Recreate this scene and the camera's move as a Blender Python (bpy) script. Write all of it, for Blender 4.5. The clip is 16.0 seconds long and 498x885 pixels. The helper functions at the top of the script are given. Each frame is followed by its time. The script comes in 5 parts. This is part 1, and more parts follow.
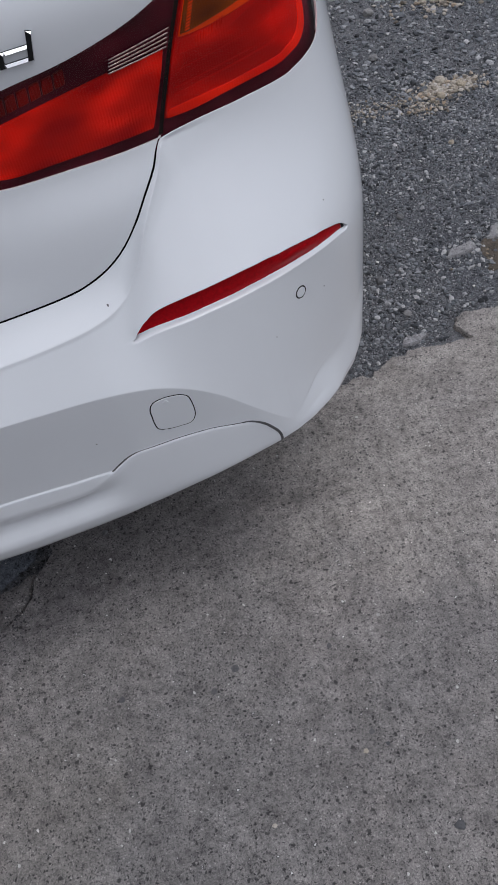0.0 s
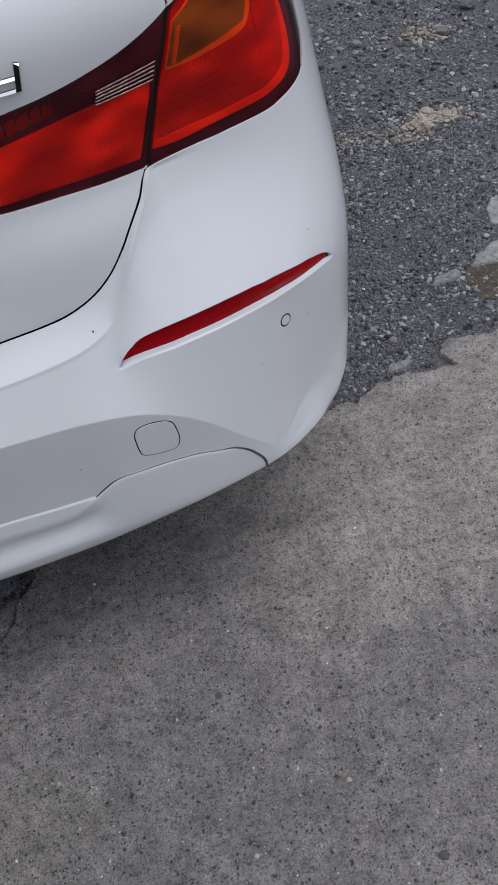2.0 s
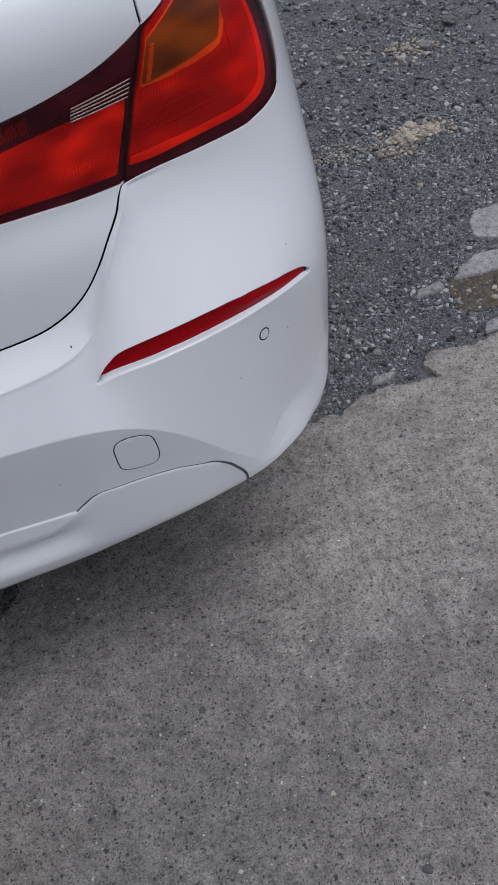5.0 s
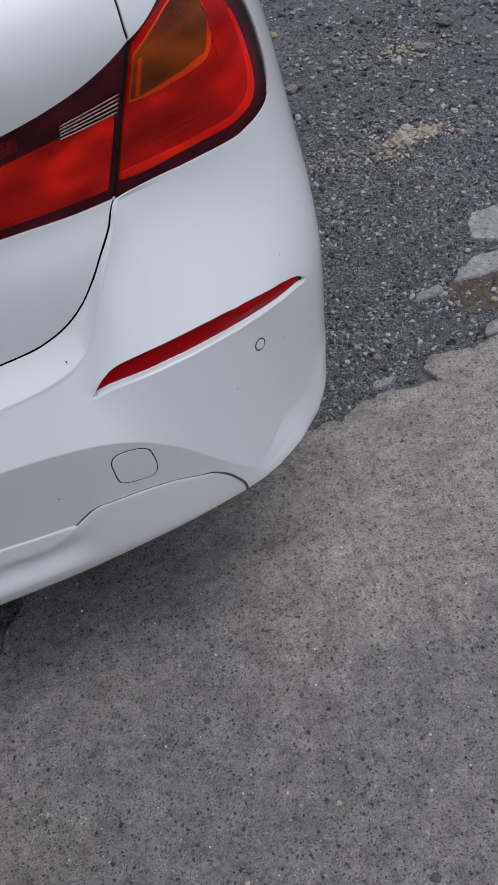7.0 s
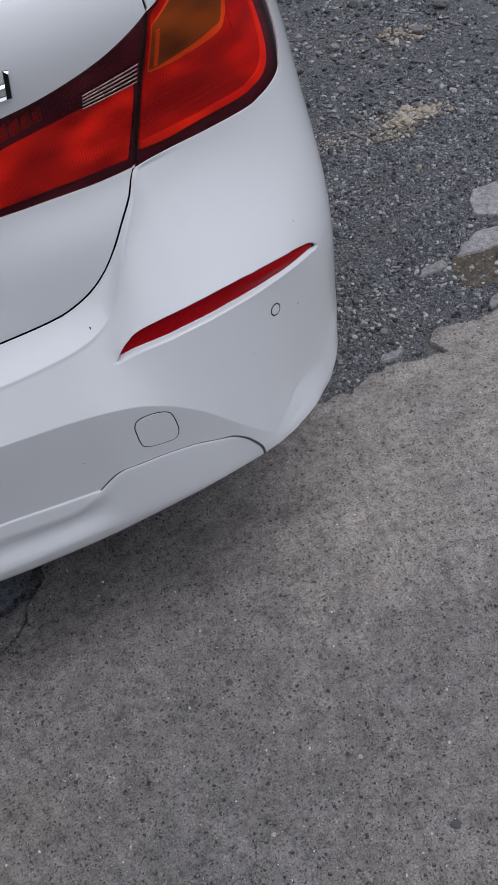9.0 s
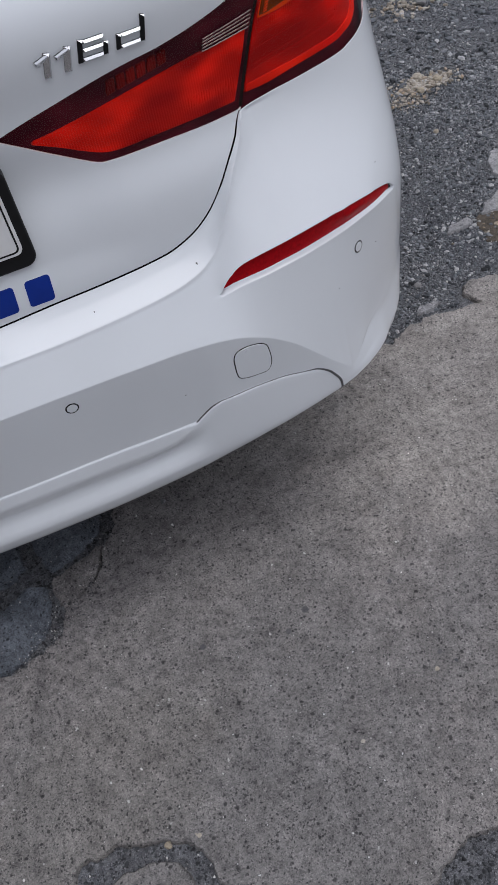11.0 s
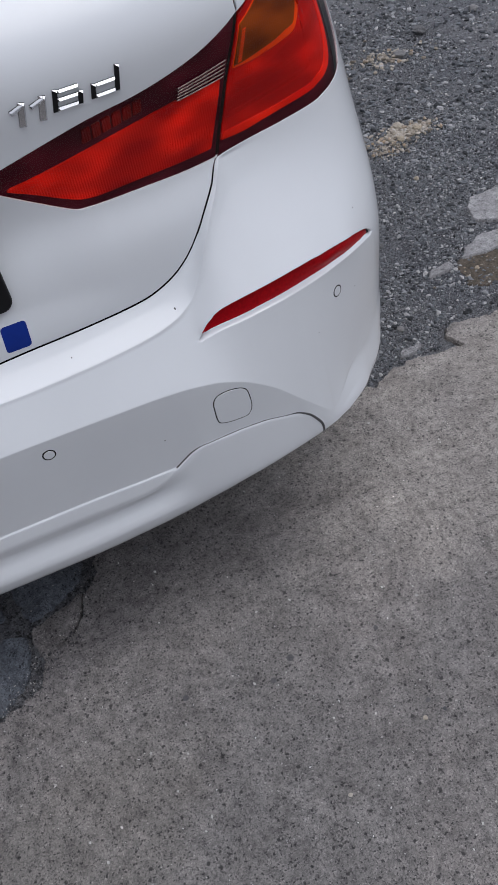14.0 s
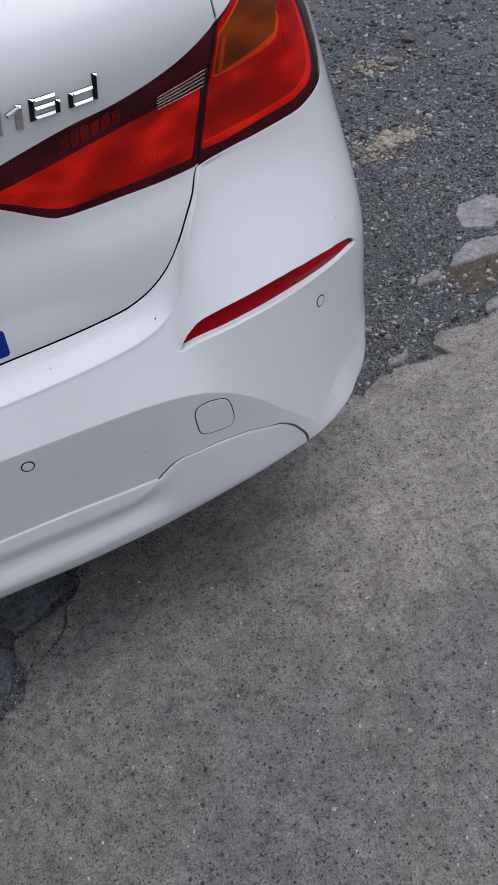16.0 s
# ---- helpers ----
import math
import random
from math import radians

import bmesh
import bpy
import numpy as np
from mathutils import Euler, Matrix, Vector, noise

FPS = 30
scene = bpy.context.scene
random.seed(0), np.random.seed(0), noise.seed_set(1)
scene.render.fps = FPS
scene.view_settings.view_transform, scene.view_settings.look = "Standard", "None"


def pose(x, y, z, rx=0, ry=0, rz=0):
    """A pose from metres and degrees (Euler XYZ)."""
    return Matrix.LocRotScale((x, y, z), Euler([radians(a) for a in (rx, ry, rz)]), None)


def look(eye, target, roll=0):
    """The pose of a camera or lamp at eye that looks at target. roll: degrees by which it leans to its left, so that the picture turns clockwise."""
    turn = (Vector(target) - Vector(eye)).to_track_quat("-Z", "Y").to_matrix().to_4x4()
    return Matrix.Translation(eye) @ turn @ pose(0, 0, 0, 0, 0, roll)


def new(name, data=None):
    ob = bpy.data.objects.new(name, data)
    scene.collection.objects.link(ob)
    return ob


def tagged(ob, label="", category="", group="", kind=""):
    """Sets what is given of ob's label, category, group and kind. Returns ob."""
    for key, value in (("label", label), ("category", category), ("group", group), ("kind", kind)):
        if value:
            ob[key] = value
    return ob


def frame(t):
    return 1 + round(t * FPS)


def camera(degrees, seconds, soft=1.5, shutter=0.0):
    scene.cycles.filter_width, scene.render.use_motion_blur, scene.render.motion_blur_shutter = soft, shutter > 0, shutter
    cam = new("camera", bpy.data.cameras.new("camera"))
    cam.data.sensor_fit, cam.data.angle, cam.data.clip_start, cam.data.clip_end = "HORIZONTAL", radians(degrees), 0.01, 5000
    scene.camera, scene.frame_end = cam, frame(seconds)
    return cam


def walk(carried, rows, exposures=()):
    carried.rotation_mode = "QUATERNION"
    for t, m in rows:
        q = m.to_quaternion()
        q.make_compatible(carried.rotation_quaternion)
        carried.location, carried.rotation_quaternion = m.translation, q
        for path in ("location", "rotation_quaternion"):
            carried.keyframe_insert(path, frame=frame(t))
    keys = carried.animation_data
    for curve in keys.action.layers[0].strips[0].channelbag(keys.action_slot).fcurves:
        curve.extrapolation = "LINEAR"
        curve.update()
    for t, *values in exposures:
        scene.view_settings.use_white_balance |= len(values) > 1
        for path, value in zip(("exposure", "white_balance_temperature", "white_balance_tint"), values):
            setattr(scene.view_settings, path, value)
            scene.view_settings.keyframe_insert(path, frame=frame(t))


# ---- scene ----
cam = camera(34.1, 16.0)
PATH = [
    (0, (0.542, -0.754, 1.394), (0.669, 0.473, -0.18), -11.4),
    (0.5, (0.548, -0.752, 1.403), (0.687, 0.485, -0.162), -11.3),
    (1, (0.55, -0.755, 1.403), (0.702, 0.491, -0.154), -10.8),
    (1.5, (0.549, -0.753, 1.398), (0.717, 0.498, -0.153), -10.0),
    (2, (0.55, -0.753, 1.4), (0.718, 0.507, -0.144), -9.7),
    (2.5, (0.559, -0.754, 1.4), (0.733, 0.509, -0.142), -9.6),
    (3, (0.563, -0.753, 1.398), (0.743, 0.514, -0.139), -9.5),
    (5.5, (0.574, -0.758, 1.404), (0.769, 0.519, -0.124), -9.4),
    (6, (0.584, -0.754, 1.41), (0.773, 0.524, -0.118), -10.0),
    (6.5, (0.593, -0.75, 1.407), (0.777, 0.533, -0.116), -10.7),
    (7, (0.585, -0.752, 1.406), (0.763, 0.534, -0.115), -11.0),
    (7.5, (0.58, -0.753, 1.407), (0.761, 0.534, -0.114), -11.1),
    (8, (0.569, -0.767, 1.408), (0.756, 0.52, -0.111), -11.5),
    (8.5, (0.556, -0.786, 1.404), (0.744, 0.498, -0.117), -12.1),
    (9, (0.542, -0.803, 1.407), (0.715, 0.475, -0.121), -12.4),
    (9.5, (0.527, -0.827, 1.407), (0.665, 0.447, -0.128), -12.6),
    (10, (0.436, -0.851, 1.432), (0.561, 0.405, -0.119), -12.9),
    (10.2, (0.353, -0.857, 1.443), (0.556, 0.365, -0.127), -11.6),
    (12.3, (0.319, -0.868, 1.423), (0.573, 0.422, -0.084), -12.0),
    (12.5, (0.321, -0.868, 1.426), (0.584, 0.423, -0.078), -11.6),
    (13, (0.33, -0.865, 1.425), (0.604, 0.434, -0.07), -11.4),
    (13.5, (0.336, -0.863, 1.427), (0.621, 0.44, -0.063), -11.2),
    (14, (0.345, -0.86, 1.425), (0.633, 0.446, -0.062), -11.1),
    (14.5, (0.354, -0.858, 1.425), (0.647, 0.449, -0.06), -10.9),
    (15, (0.359, -0.857, 1.426), (0.656, 0.453, -0.057), -10.7),
    (15.5, (0.363, -0.853, 1.424), (0.663, 0.457, -0.056), -10.7),
    (16, (0.367, -0.852, 1.421), (0.673, 0.456, -0.061), -10.5),
]
walk(cam, [(t, look(eye, target, roll)) for t, eye, target, roll in PATH], exposures=[(0, 0.03, 6050, 11.5), (9.5, 0.02, 6050, 11.5), (12.3, 0.09, 6050, 11.5), (14.5, 0.08, 6050, 11.5), (16, 0.05, 6050, 11.5)])

# ---- light ----
world = bpy.data.worlds.new("world")
scene.world = world
world.use_nodes = True
wn, wl = world.node_tree.nodes, world.node_tree.links
sky = wn.new("ShaderNodeTexSky")
sky.sky_type = "NISHITA"
sky.sun_disc = False
sky.sun_elevation, sky.sun_rotation = radians(70), radians(133)
sky.air_density, sky.dust_density, sky.ozone_density = 1.0, 6.0, 1.0
pale = wn.new("ShaderNodeHueSaturation")
pale.inputs["Saturation"].default_value = 0.5
wl.new(sky.outputs[0], pale.inputs["Color"])
cloud = wn.new("ShaderNodeMix")  # an even cloud cover over the clear sky
cloud.data_type = "RGBA"
cloud.inputs[0].default_value = 0.7
cloud.inputs[7].default_value = (6.06, 6.02, 6.26, 1)
wl.new(pale.outputs[0], cloud.inputs[6])
up, height, grade = wn.new("ShaderNodeSeparateXYZ"), wn.new("ShaderNodeMapRange"), wn.new("ShaderNodeMix")  # an overcast sky is brightest overhead
wl.new(wn.new("ShaderNodeTexCoord").outputs["Generated"], up.inputs[0])
wl.new(up.outputs["Z"], height.inputs["Value"])
height.inputs["To Min"].default_value, height.inputs["To Max"].default_value = 0.66, 1.17
grade.data_type, grade.blend_type = "RGBA", "MULTIPLY"
grade.inputs[0].default_value = 1.0
wl.new(cloud.outputs[2], grade.inputs[6])
wl.new(height.outputs[0], grade.inputs[7])
wl.new(grade.outputs[2], wn["Background"].inputs["Color"])
wn["Background"].inputs["Strength"].default_value = 0.13
sun = new("sun", bpy.data.lights.new("sun", "SUN"))
sun.data.energy, sun.data.angle, sun.data.color = 0.55, radians(44), (1.0, 0.97, 0.93)
sun.matrix_world = look((2.6, -2.4, 10.0), (0, 0, 0))
scene.view_settings.exposure = 0.0


# ---- materials ----
def material(name):
    m = bpy.data.materials.new(name)
    m.use_nodes = True
    return m, m.node_tree.nodes, m.node_tree.links, m.node_tree.nodes["Principled BSDF"]


def ramp(nodes, links, source, stops):
    r = nodes.new("ShaderNodeValToRGB")
    while len(r.color_ramp.elements) < len(stops):
        r.color_ramp.elements.new(0.5)
    for e, (at, c) in zip(r.color_ramp.elements, stops):
        e.position, e.color = at, (*c, 1) if len(c) == 3 else c
    links.new(source, r.inputs[0])
    return r.outputs[0]


def tex(nodes, links, kind, coord, scale, **more):
    t = nodes.new(kind)
    t.inputs["Scale"].default_value = scale
    for key, value in more.items():
        t.inputs[key].default_value = value
    links.new(coord, t.inputs["Vector"])
    return t


def mix(nodes, links, a, b, f, mode="MIX"):
    n = nodes.new("ShaderNodeMix")
    n.data_type, n.blend_type = "RGBA", mode
    for sock, v in ((n.inputs[0], f), (n.inputs[6], a), (n.inputs[7], b)):
        if isinstance(v, (int, float)):
            sock.default_value = v
        elif isinstance(v, tuple):
            sock.default_value = (*v, 1)
        else:
            links.new(v, sock)
    return n.outputs[2]


def bump(nodes, links, bsdf, height, strength, distance, chain=None):
    b = nodes.new("ShaderNodeBump")
    b.inputs["Strength"].default_value, b.inputs["Distance"].default_value = strength, distance
    links.new(height, b.inputs["Height"])
    if chain:
        links.new(chain, b.inputs["Normal"])
    links.new(b.outputs[0], bsdf.inputs["Normal"])
    return b.outputs[0]


def coords(nodes):
    return nodes.new("ShaderNodeTexCoord").outputs["Object"]


def plain(name, colour, rough=0.5, metal=0.0, coat=0.0, grain=0.0, scale=40.0):
    m, n, l, b = material(name)
    b.inputs["Roughness"].default_value, b.inputs["Metallic"].default_value = rough, metal
    b.inputs["Coat Weight"].default_value, b.inputs["Coat Roughness"].default_value = coat, 0.03
    if coat < 1 and not metal:
        b.inputs["Specular IOR Level"].default_value = 0.2
    c = coords(n)
    t = tex(n, l, "ShaderNodeTexNoise", c, scale, Detail=4.0)
    lo = tuple(v * (1 - grain) for v in colour)
    l.new(ramp(n, l, t.outputs[0], [(0.3, lo), (0.7, colour)]), b.inputs["Base Color"])
    return m


def paint_material():
    m, n, l, b = material("white_paint")
    c = coords(n)
    film = tex(n, l, "ShaderNodeTexNoise", c, 3.0, Detail=5.0)
    dirt_and_shade = ramp(n, l, film.outputs[0], [(0.35, (0.655, 0.682, 0.710)), (0.65, (0.692, 0.720, 0.750))])
    spots = tex(n, l, "ShaderNodeTexVoronoi", c, 9.0)
    speck = ramp(n, l, spots.outputs["Distance"], [(0.0, (0.10, 0.09, 0.08)), (0.011, (0.10, 0.09, 0.08)), (0.016, (1, 1, 1))])
    l.new(mix(n, l, dirt_and_shade, speck, 1.0, "MULTIPLY"), b.inputs["Base Color"])
    fine = tex(n, l, "ShaderNodeTexNoise", c, 11.0, Detail=3.0)
    l.new(ramp(n, l, fine.outputs[0], [(0.3, (0.28,) * 3), (0.7, (0.36,) * 3)]), b.inputs["Roughness"])
    b.inputs["Coat Weight"].default_value = 1.0
    b.inputs["Coat Roughness"].default_value = 0.05
    b.inputs["Specular IOR Level"].default_value = 0.3
    return m


def chips(n, l, vector, scale, share, reach, soft=0.1):
    """A mask of scattered angular spots: about share of the cells hold one."""
    v = tex(n, l, "ShaderNodeTexVoronoi", vector, scale)
    pick = n.new("ShaderNodeSeparateColor")
    l.new(v.outputs["Color"], pick.inputs[0])
    on = ramp(n, l, pick.outputs[1], [(1 - share, (0, 0, 0)), (min(1 - share + 0.02, 1.0), (1, 1, 1))])
    size = n.new("ShaderNodeMath")
    size.operation = "MULTIPLY_ADD"
    l.new(pick.outputs[2], size.inputs[0])
    size.inputs[1].default_value = 0.16
    l.new(v.outputs["Distance"], size.inputs[2])
    at = ramp(n, l, size.outputs[0], [(reach, (1, 1, 1)), (reach + soft, (0, 0, 0))])
    return mix(n, l, on, at, 1.0, "MULTIPLY")


def pavement_material(name, tones, stain, dirt_and_shade=None):
    """Worn asphalt: a fine binder with small dark stones and rare white chips in it, stains, and zones with painted
    shade.
    """
    m, n, l, b = material(name)
    c = coords(n)
    warp = tex(n, l, "ShaderNodeTexNoise", c, 210.0, Detail=4.0)
    moved = n.new("ShaderNodeVectorMath")
    moved.operation = "MULTIPLY_ADD"
    l.new(warp.outputs["Color"], moved.inputs[0])
    moved.inputs[1].default_value = (0.0085, 0.0085, 0.0085)
    l.new(c, moved.inputs[2])
    w = moved.outputs[0]
    fine = tex(n, l, "ShaderNodeTexNoise", c, 520.0, Detail=5.0, Roughness=0.85)
    mixed = ramp(n, l, fine.outputs[0], [(0.30, tones[1]), (0.5, tones[2]), (0.70, tones[3])])
    grain = chips(n, l, w, 330.0, 0.25, 0.34)
    mixed = mix(n, l, mixed, tones[3], grain)
    dark = chips(n, l, w, 300.0, 0.40, 0.36, 0.2)
    mixed = mix(n, l, mixed, tones[1], dark)
    darker = chips(n, l, w, 165.0, 0.38, 0.29, 0.14)
    mixed = mix(n, l, mixed, mix(n, l, tones[1], tones[0], 0.75), darker)
    pits = chips(n, l, w, 105.0, 0.30, 0.25, 0.12)
    mixed = mix(n, l, mixed, mix(n, l, tones[1], tones[0], 0.75), pits)
    rare = chips(n, l, w, 70.0, 0.13, 0.24, 0.10)
    mixed = mix(n, l, mixed, mix(n, l, tones[1], tones[0], 0.55), rare)
    clots = tex(n, l, "ShaderNodeTexNoise", c, 62.0, Detail=4.0, Roughness=0.65)
    mixed = mix(n, l, mixed, ramp(n, l, clots.outputs[0], [(0.30, (0.58, 0.58, 0.59)), (0.47, (0.98, 0.98, 0.98)), (0.70, (1.20, 1.19, 1.18))]), 1.0, "MULTIPLY")
    gritty = tex(n, l, "ShaderNodeTexNoise", w, 250.0, Detail=2.0, Roughness=0.6)
    mixed = mix(n, l, mixed, ramp(n, l, gritty.outputs[0], [(0.36, (0.72, 0.72, 0.73)), (0.50, (1, 1, 1)), (0.64, (1.18, 1.18, 1.175))]), 1.0, "MULTIPLY")
    white = chips(n, l, w, 105.0, 0.055, 0.19, 0.06)
    mixed = mix(n, l, mixed, tones[4], white)
    big = tex(n, l, "ShaderNodeTexNoise", c, 2.1, Detail=6.0, Roughness=0.6)
    tint = ramp(n, l, big.outputs[0], [(0.3, stain[0]), (0.5, (1, 1, 1)), (0.72, stain[1])])
    mid = tex(n, l, "ShaderNodeTexNoise", c, 15.0, Detail=6.0, Roughness=0.7)
    shade = ramp(n, l, mid.outputs[0], [(0.26, (0.60, 0.59, 0.585)), (0.66, (1.15, 1.14, 1.13))])
    mixed = mix(n, l, mix(n, l, mixed, tint, 1.0, "MULTIPLY"), shade, 1.0, "MULTIPLY")
    # ragged ellipses that darken or lighten the colour; some hold painted shade
    for (x, y, turn, long, wide), tone in dirt_and_shade or ():
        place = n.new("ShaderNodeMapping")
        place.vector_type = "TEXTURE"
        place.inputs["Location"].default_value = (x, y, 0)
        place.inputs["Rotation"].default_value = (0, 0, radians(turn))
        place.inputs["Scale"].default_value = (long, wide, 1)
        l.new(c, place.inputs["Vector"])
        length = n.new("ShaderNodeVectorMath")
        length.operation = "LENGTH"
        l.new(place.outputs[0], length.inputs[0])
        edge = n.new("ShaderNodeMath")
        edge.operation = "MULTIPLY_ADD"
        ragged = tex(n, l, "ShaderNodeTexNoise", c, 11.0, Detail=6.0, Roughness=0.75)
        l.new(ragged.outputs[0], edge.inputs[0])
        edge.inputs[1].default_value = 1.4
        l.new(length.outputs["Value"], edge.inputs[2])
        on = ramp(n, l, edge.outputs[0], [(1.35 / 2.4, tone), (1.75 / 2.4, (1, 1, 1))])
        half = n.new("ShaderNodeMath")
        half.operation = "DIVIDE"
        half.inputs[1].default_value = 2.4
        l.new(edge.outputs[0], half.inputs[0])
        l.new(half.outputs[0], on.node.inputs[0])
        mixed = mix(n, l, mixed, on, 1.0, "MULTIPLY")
    l.new(mixed, b.inputs["Base Color"])
    b.inputs["Roughness"].default_value = 0.88
    b.inputs["Specular IOR Level"].default_value = 0.3
    first = bump(n, l, b, fine.outputs[0], 0.7, 0.002)
    deep = n.new("ShaderNodeInvert")
    l.new(mix(n, l, mix(n, l, dark, darker, 0.5), pits, 0.4), deep.inputs["Color"])
    bump(n, l, b, deep.outputs[0], 0.5, 0.002, first)
    return m


def stone_material(name, tones, islands=True):
    """Broken stone; each piece takes its own tone."""
    m, n, l, b = material(name)
    c = coords(n)
    if islands:
        pick = n.new("ShaderNodeNewGeometry").outputs["Random Per Island"]
    else:
        pick = n.new("ShaderNodeObjectInfo").outputs["Random"]
    tone = ramp(n, l, pick, [(i / (len(tones) - 1), t) for i, t in enumerate(tones)])
    dust = tex(n, l, "ShaderNodeTexNoise", c, 260.0, Detail=4.0)
    veil = ramp(n, l, dust.outputs[0], [(0.3, (0.7, 0.7, 0.7)), (0.7, (1.15, 1.14, 1.12))])
    l.new(mix(n, l, tone, veil, 1.0, "MULTIPLY"), b.inputs["Base Color"])
    b.inputs["Roughness"].default_value = 0.8
    bump(n, l, b, dust.outputs[0], 0.4, 0.002)
    return m


def lens_material(name, tint, base=0.022):
    m, n, l, b = material(name)
    n.remove(b)
    clear, gloss = n.new("ShaderNodeBsdfTransparent"), n.new("ShaderNodeBsdfGlossy")
    clear.inputs["Color"].default_value = (*tint, 1)
    gloss.inputs["Roughness"].default_value = 0.03
    f = n.new("ShaderNodeLayerWeight")
    f.inputs["Blend"].default_value = 0.5
    steep, scaled = n.new("ShaderNodeMath"), n.new("ShaderNodeMath")
    steep.operation, scaled.operation = "POWER", "MULTIPLY_ADD"
    steep.inputs[1].default_value = 5.0
    scaled.inputs[1].default_value, scaled.inputs[2].default_value = 0.9, base
    l.new(f.outputs["Facing"], steep.inputs[0])
    l.new(steep.outputs[0], scaled.inputs[0])
    both = n.new("ShaderNodeMixShader")
    l.new(scaled.outputs[0], both.inputs[0])
    l.new(clear.outputs[0], both.inputs[1])
    l.new(gloss.outputs[0], both.inputs[2])
    l.new(both.outputs[0], n["Material Output"].inputs["Surface"])
    return m


def lamp_material(name, dark, bright, stripes=0.0):
    """Coloured lamp inside: soft bright and dim patches painted for a moulded reflector's depth, and fine ribs."""
    m, n, l, b = material(name)
    c = coords(n)
    layers = n.new("ShaderNodeMapping")  # the painted patches are drawn out along the lamp
    layers.inputs["Scale"].default_value = (0.8, 0.8, 1.7)
    l.new(c, layers.inputs["Vector"])
    patch = tex(n, l, "ShaderNodeTexNoise", layers.outputs[0], 15.0, Detail=1.5)
    # glow and dimness of the reflector bowls are put into the colour
    colour = ramp(n, l, patch.outputs[0], [(0.36, dark), (0.5, tuple((p + q) * 0.40 for p, q in zip(dark, bright))), (0.70, bright)])
    l.new(colour, b.inputs["Base Color"])
    b.inputs["Roughness"].default_value = 0.4
    b.inputs["Specular IOR Level"].default_value = 0.05
    rib = tex(n, l, "ShaderNodeTexWave", c, 90.0, Distortion=0.6)
    bump(n, l, b, rib.outputs["Fac"], stripes, 0.002)
    return m


PAINT = paint_material()
BLACK = plain("black_plastic", (0.012, 0.012, 0.013), 0.45, grain=0.3)
GAP = plain("seam_shadow_rubber", (0.006, 0.006, 0.006), 0.8, grain=0.3)
CHROME = plain("chrome", (0.60, 0.61, 0.63), 0.12, 1.0, grain=0.05)
REFLECTOR = plain("red_reflector", (0.44, 0.001, 0.006), 0.30, coat=0.0, grain=0.35, scale=220.0)
REFLECTOR.node_tree.nodes["Principled BSDF"].inputs["Specular IOR Level"].default_value = 0.12
LENS = lens_material("clear_lens", (0.98, 0.82, 0.80), 0.028)
LAMP_RED = lamp_material("lamp_red", (0.33, 0.0008, 0.0008), (1.0, 0.012, 0.001), 0.12)
LAMP_FIELD = lamp_material("lamp_deep_red", (0.30, 0.0008, 0.0008), (0.70, 0.005, 0.001), 0.10)
LAMP_STEP = lamp_material("lamp_mid_red", (0.44, 0.002, 0.0008), (0.80, 0.006, 0.001), 0.10)
LAMP_BAND = lamp_material("lamp_bright_red", (0.74, 0.004, 0.001), (1.0, 0.022, 0.001), 0.1)
LAMP_DARK = lamp_material("lamp_dark_red", (0.044, 0.004, 0.012), (0.120, 0.011, 0.028), 0.0)
LAMP_DIM = lamp_material("lamp_dim_red", (0.10, 0.004, 0.006), (0.30, 0.007, 0.006), 0.3)
LAMP_AMBER = lamp_material("lamp_amber", (0.075, 0.017, 0.001), (0.32, 0.082, 0.004), 0.15)
LAMP_ORANGE = lamp_material("lamp_orange", (1.0, 0.065, 0.001), (1.0, 0.11, 0.001), 0.05)
PLATE_WHITE = plain("plate_white", (0.78, 0.78, 0.78), 0.35, grain=0.05)
BLUE = plain("blue_vinyl", (0.008, 0.03, 0.24), 0.35, grain=0.15)
SEAL = plain("grey_seal", (0.10, 0.10, 0.104), 0.6, grain=0.3)
RUBBER = plain("tyre_rubber", (0.02, 0.02, 0.02), 0.85, grain=0.3)
ALLOY = plain("alloy", (0.45, 0.46, 0.47), 0.3, 1.0, grain=0.1)
GLASS_DARK = plain("tinted_glass", (0.01, 0.012, 0.013), 0.04, coat=1.0, grain=0.1)
PAVE = pavement_material(
    "worn_asphalt",
    [(0.036, 0.036, 0.038), (0.112, 0.107, 0.105), (0.228, 0.217, 0.210), (0.370, 0.352, 0.340), (0.72, 0.71, 0.70)],
    [(0.82, 0.82, 0.84), (1.11, 1.09, 1.08)],
    # first two: stain plus painted bumper shade; the rest lighter and darker zones
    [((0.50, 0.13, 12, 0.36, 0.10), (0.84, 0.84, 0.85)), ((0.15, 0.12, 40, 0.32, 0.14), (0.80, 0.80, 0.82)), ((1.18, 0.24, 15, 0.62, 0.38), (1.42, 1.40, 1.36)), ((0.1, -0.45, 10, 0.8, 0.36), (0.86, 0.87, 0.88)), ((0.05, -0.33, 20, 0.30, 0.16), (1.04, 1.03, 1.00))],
)
PATCH = pavement_material(
    "bluish_asphalt",
    [(0.026, 0.029, 0.035), (0.066, 0.074, 0.088), (0.128, 0.142, 0.166), (0.23, 0.25, 0.28), (0.45, 0.45, 0.45)],
    [(0.75, 0.78, 0.82), (1.15, 1.15, 1.15)],
)
GRIT = pavement_material(
    "dark_gravel_bed",
    [(0.018, 0.019, 0.021), (0.052, 0.054, 0.060), (0.122, 0.126, 0.137), (0.29, 0.295, 0.31), (0.52, 0.51, 0.50)],
    [(0.72, 0.74, 0.80), (1.20, 1.18, 1.15)],
)
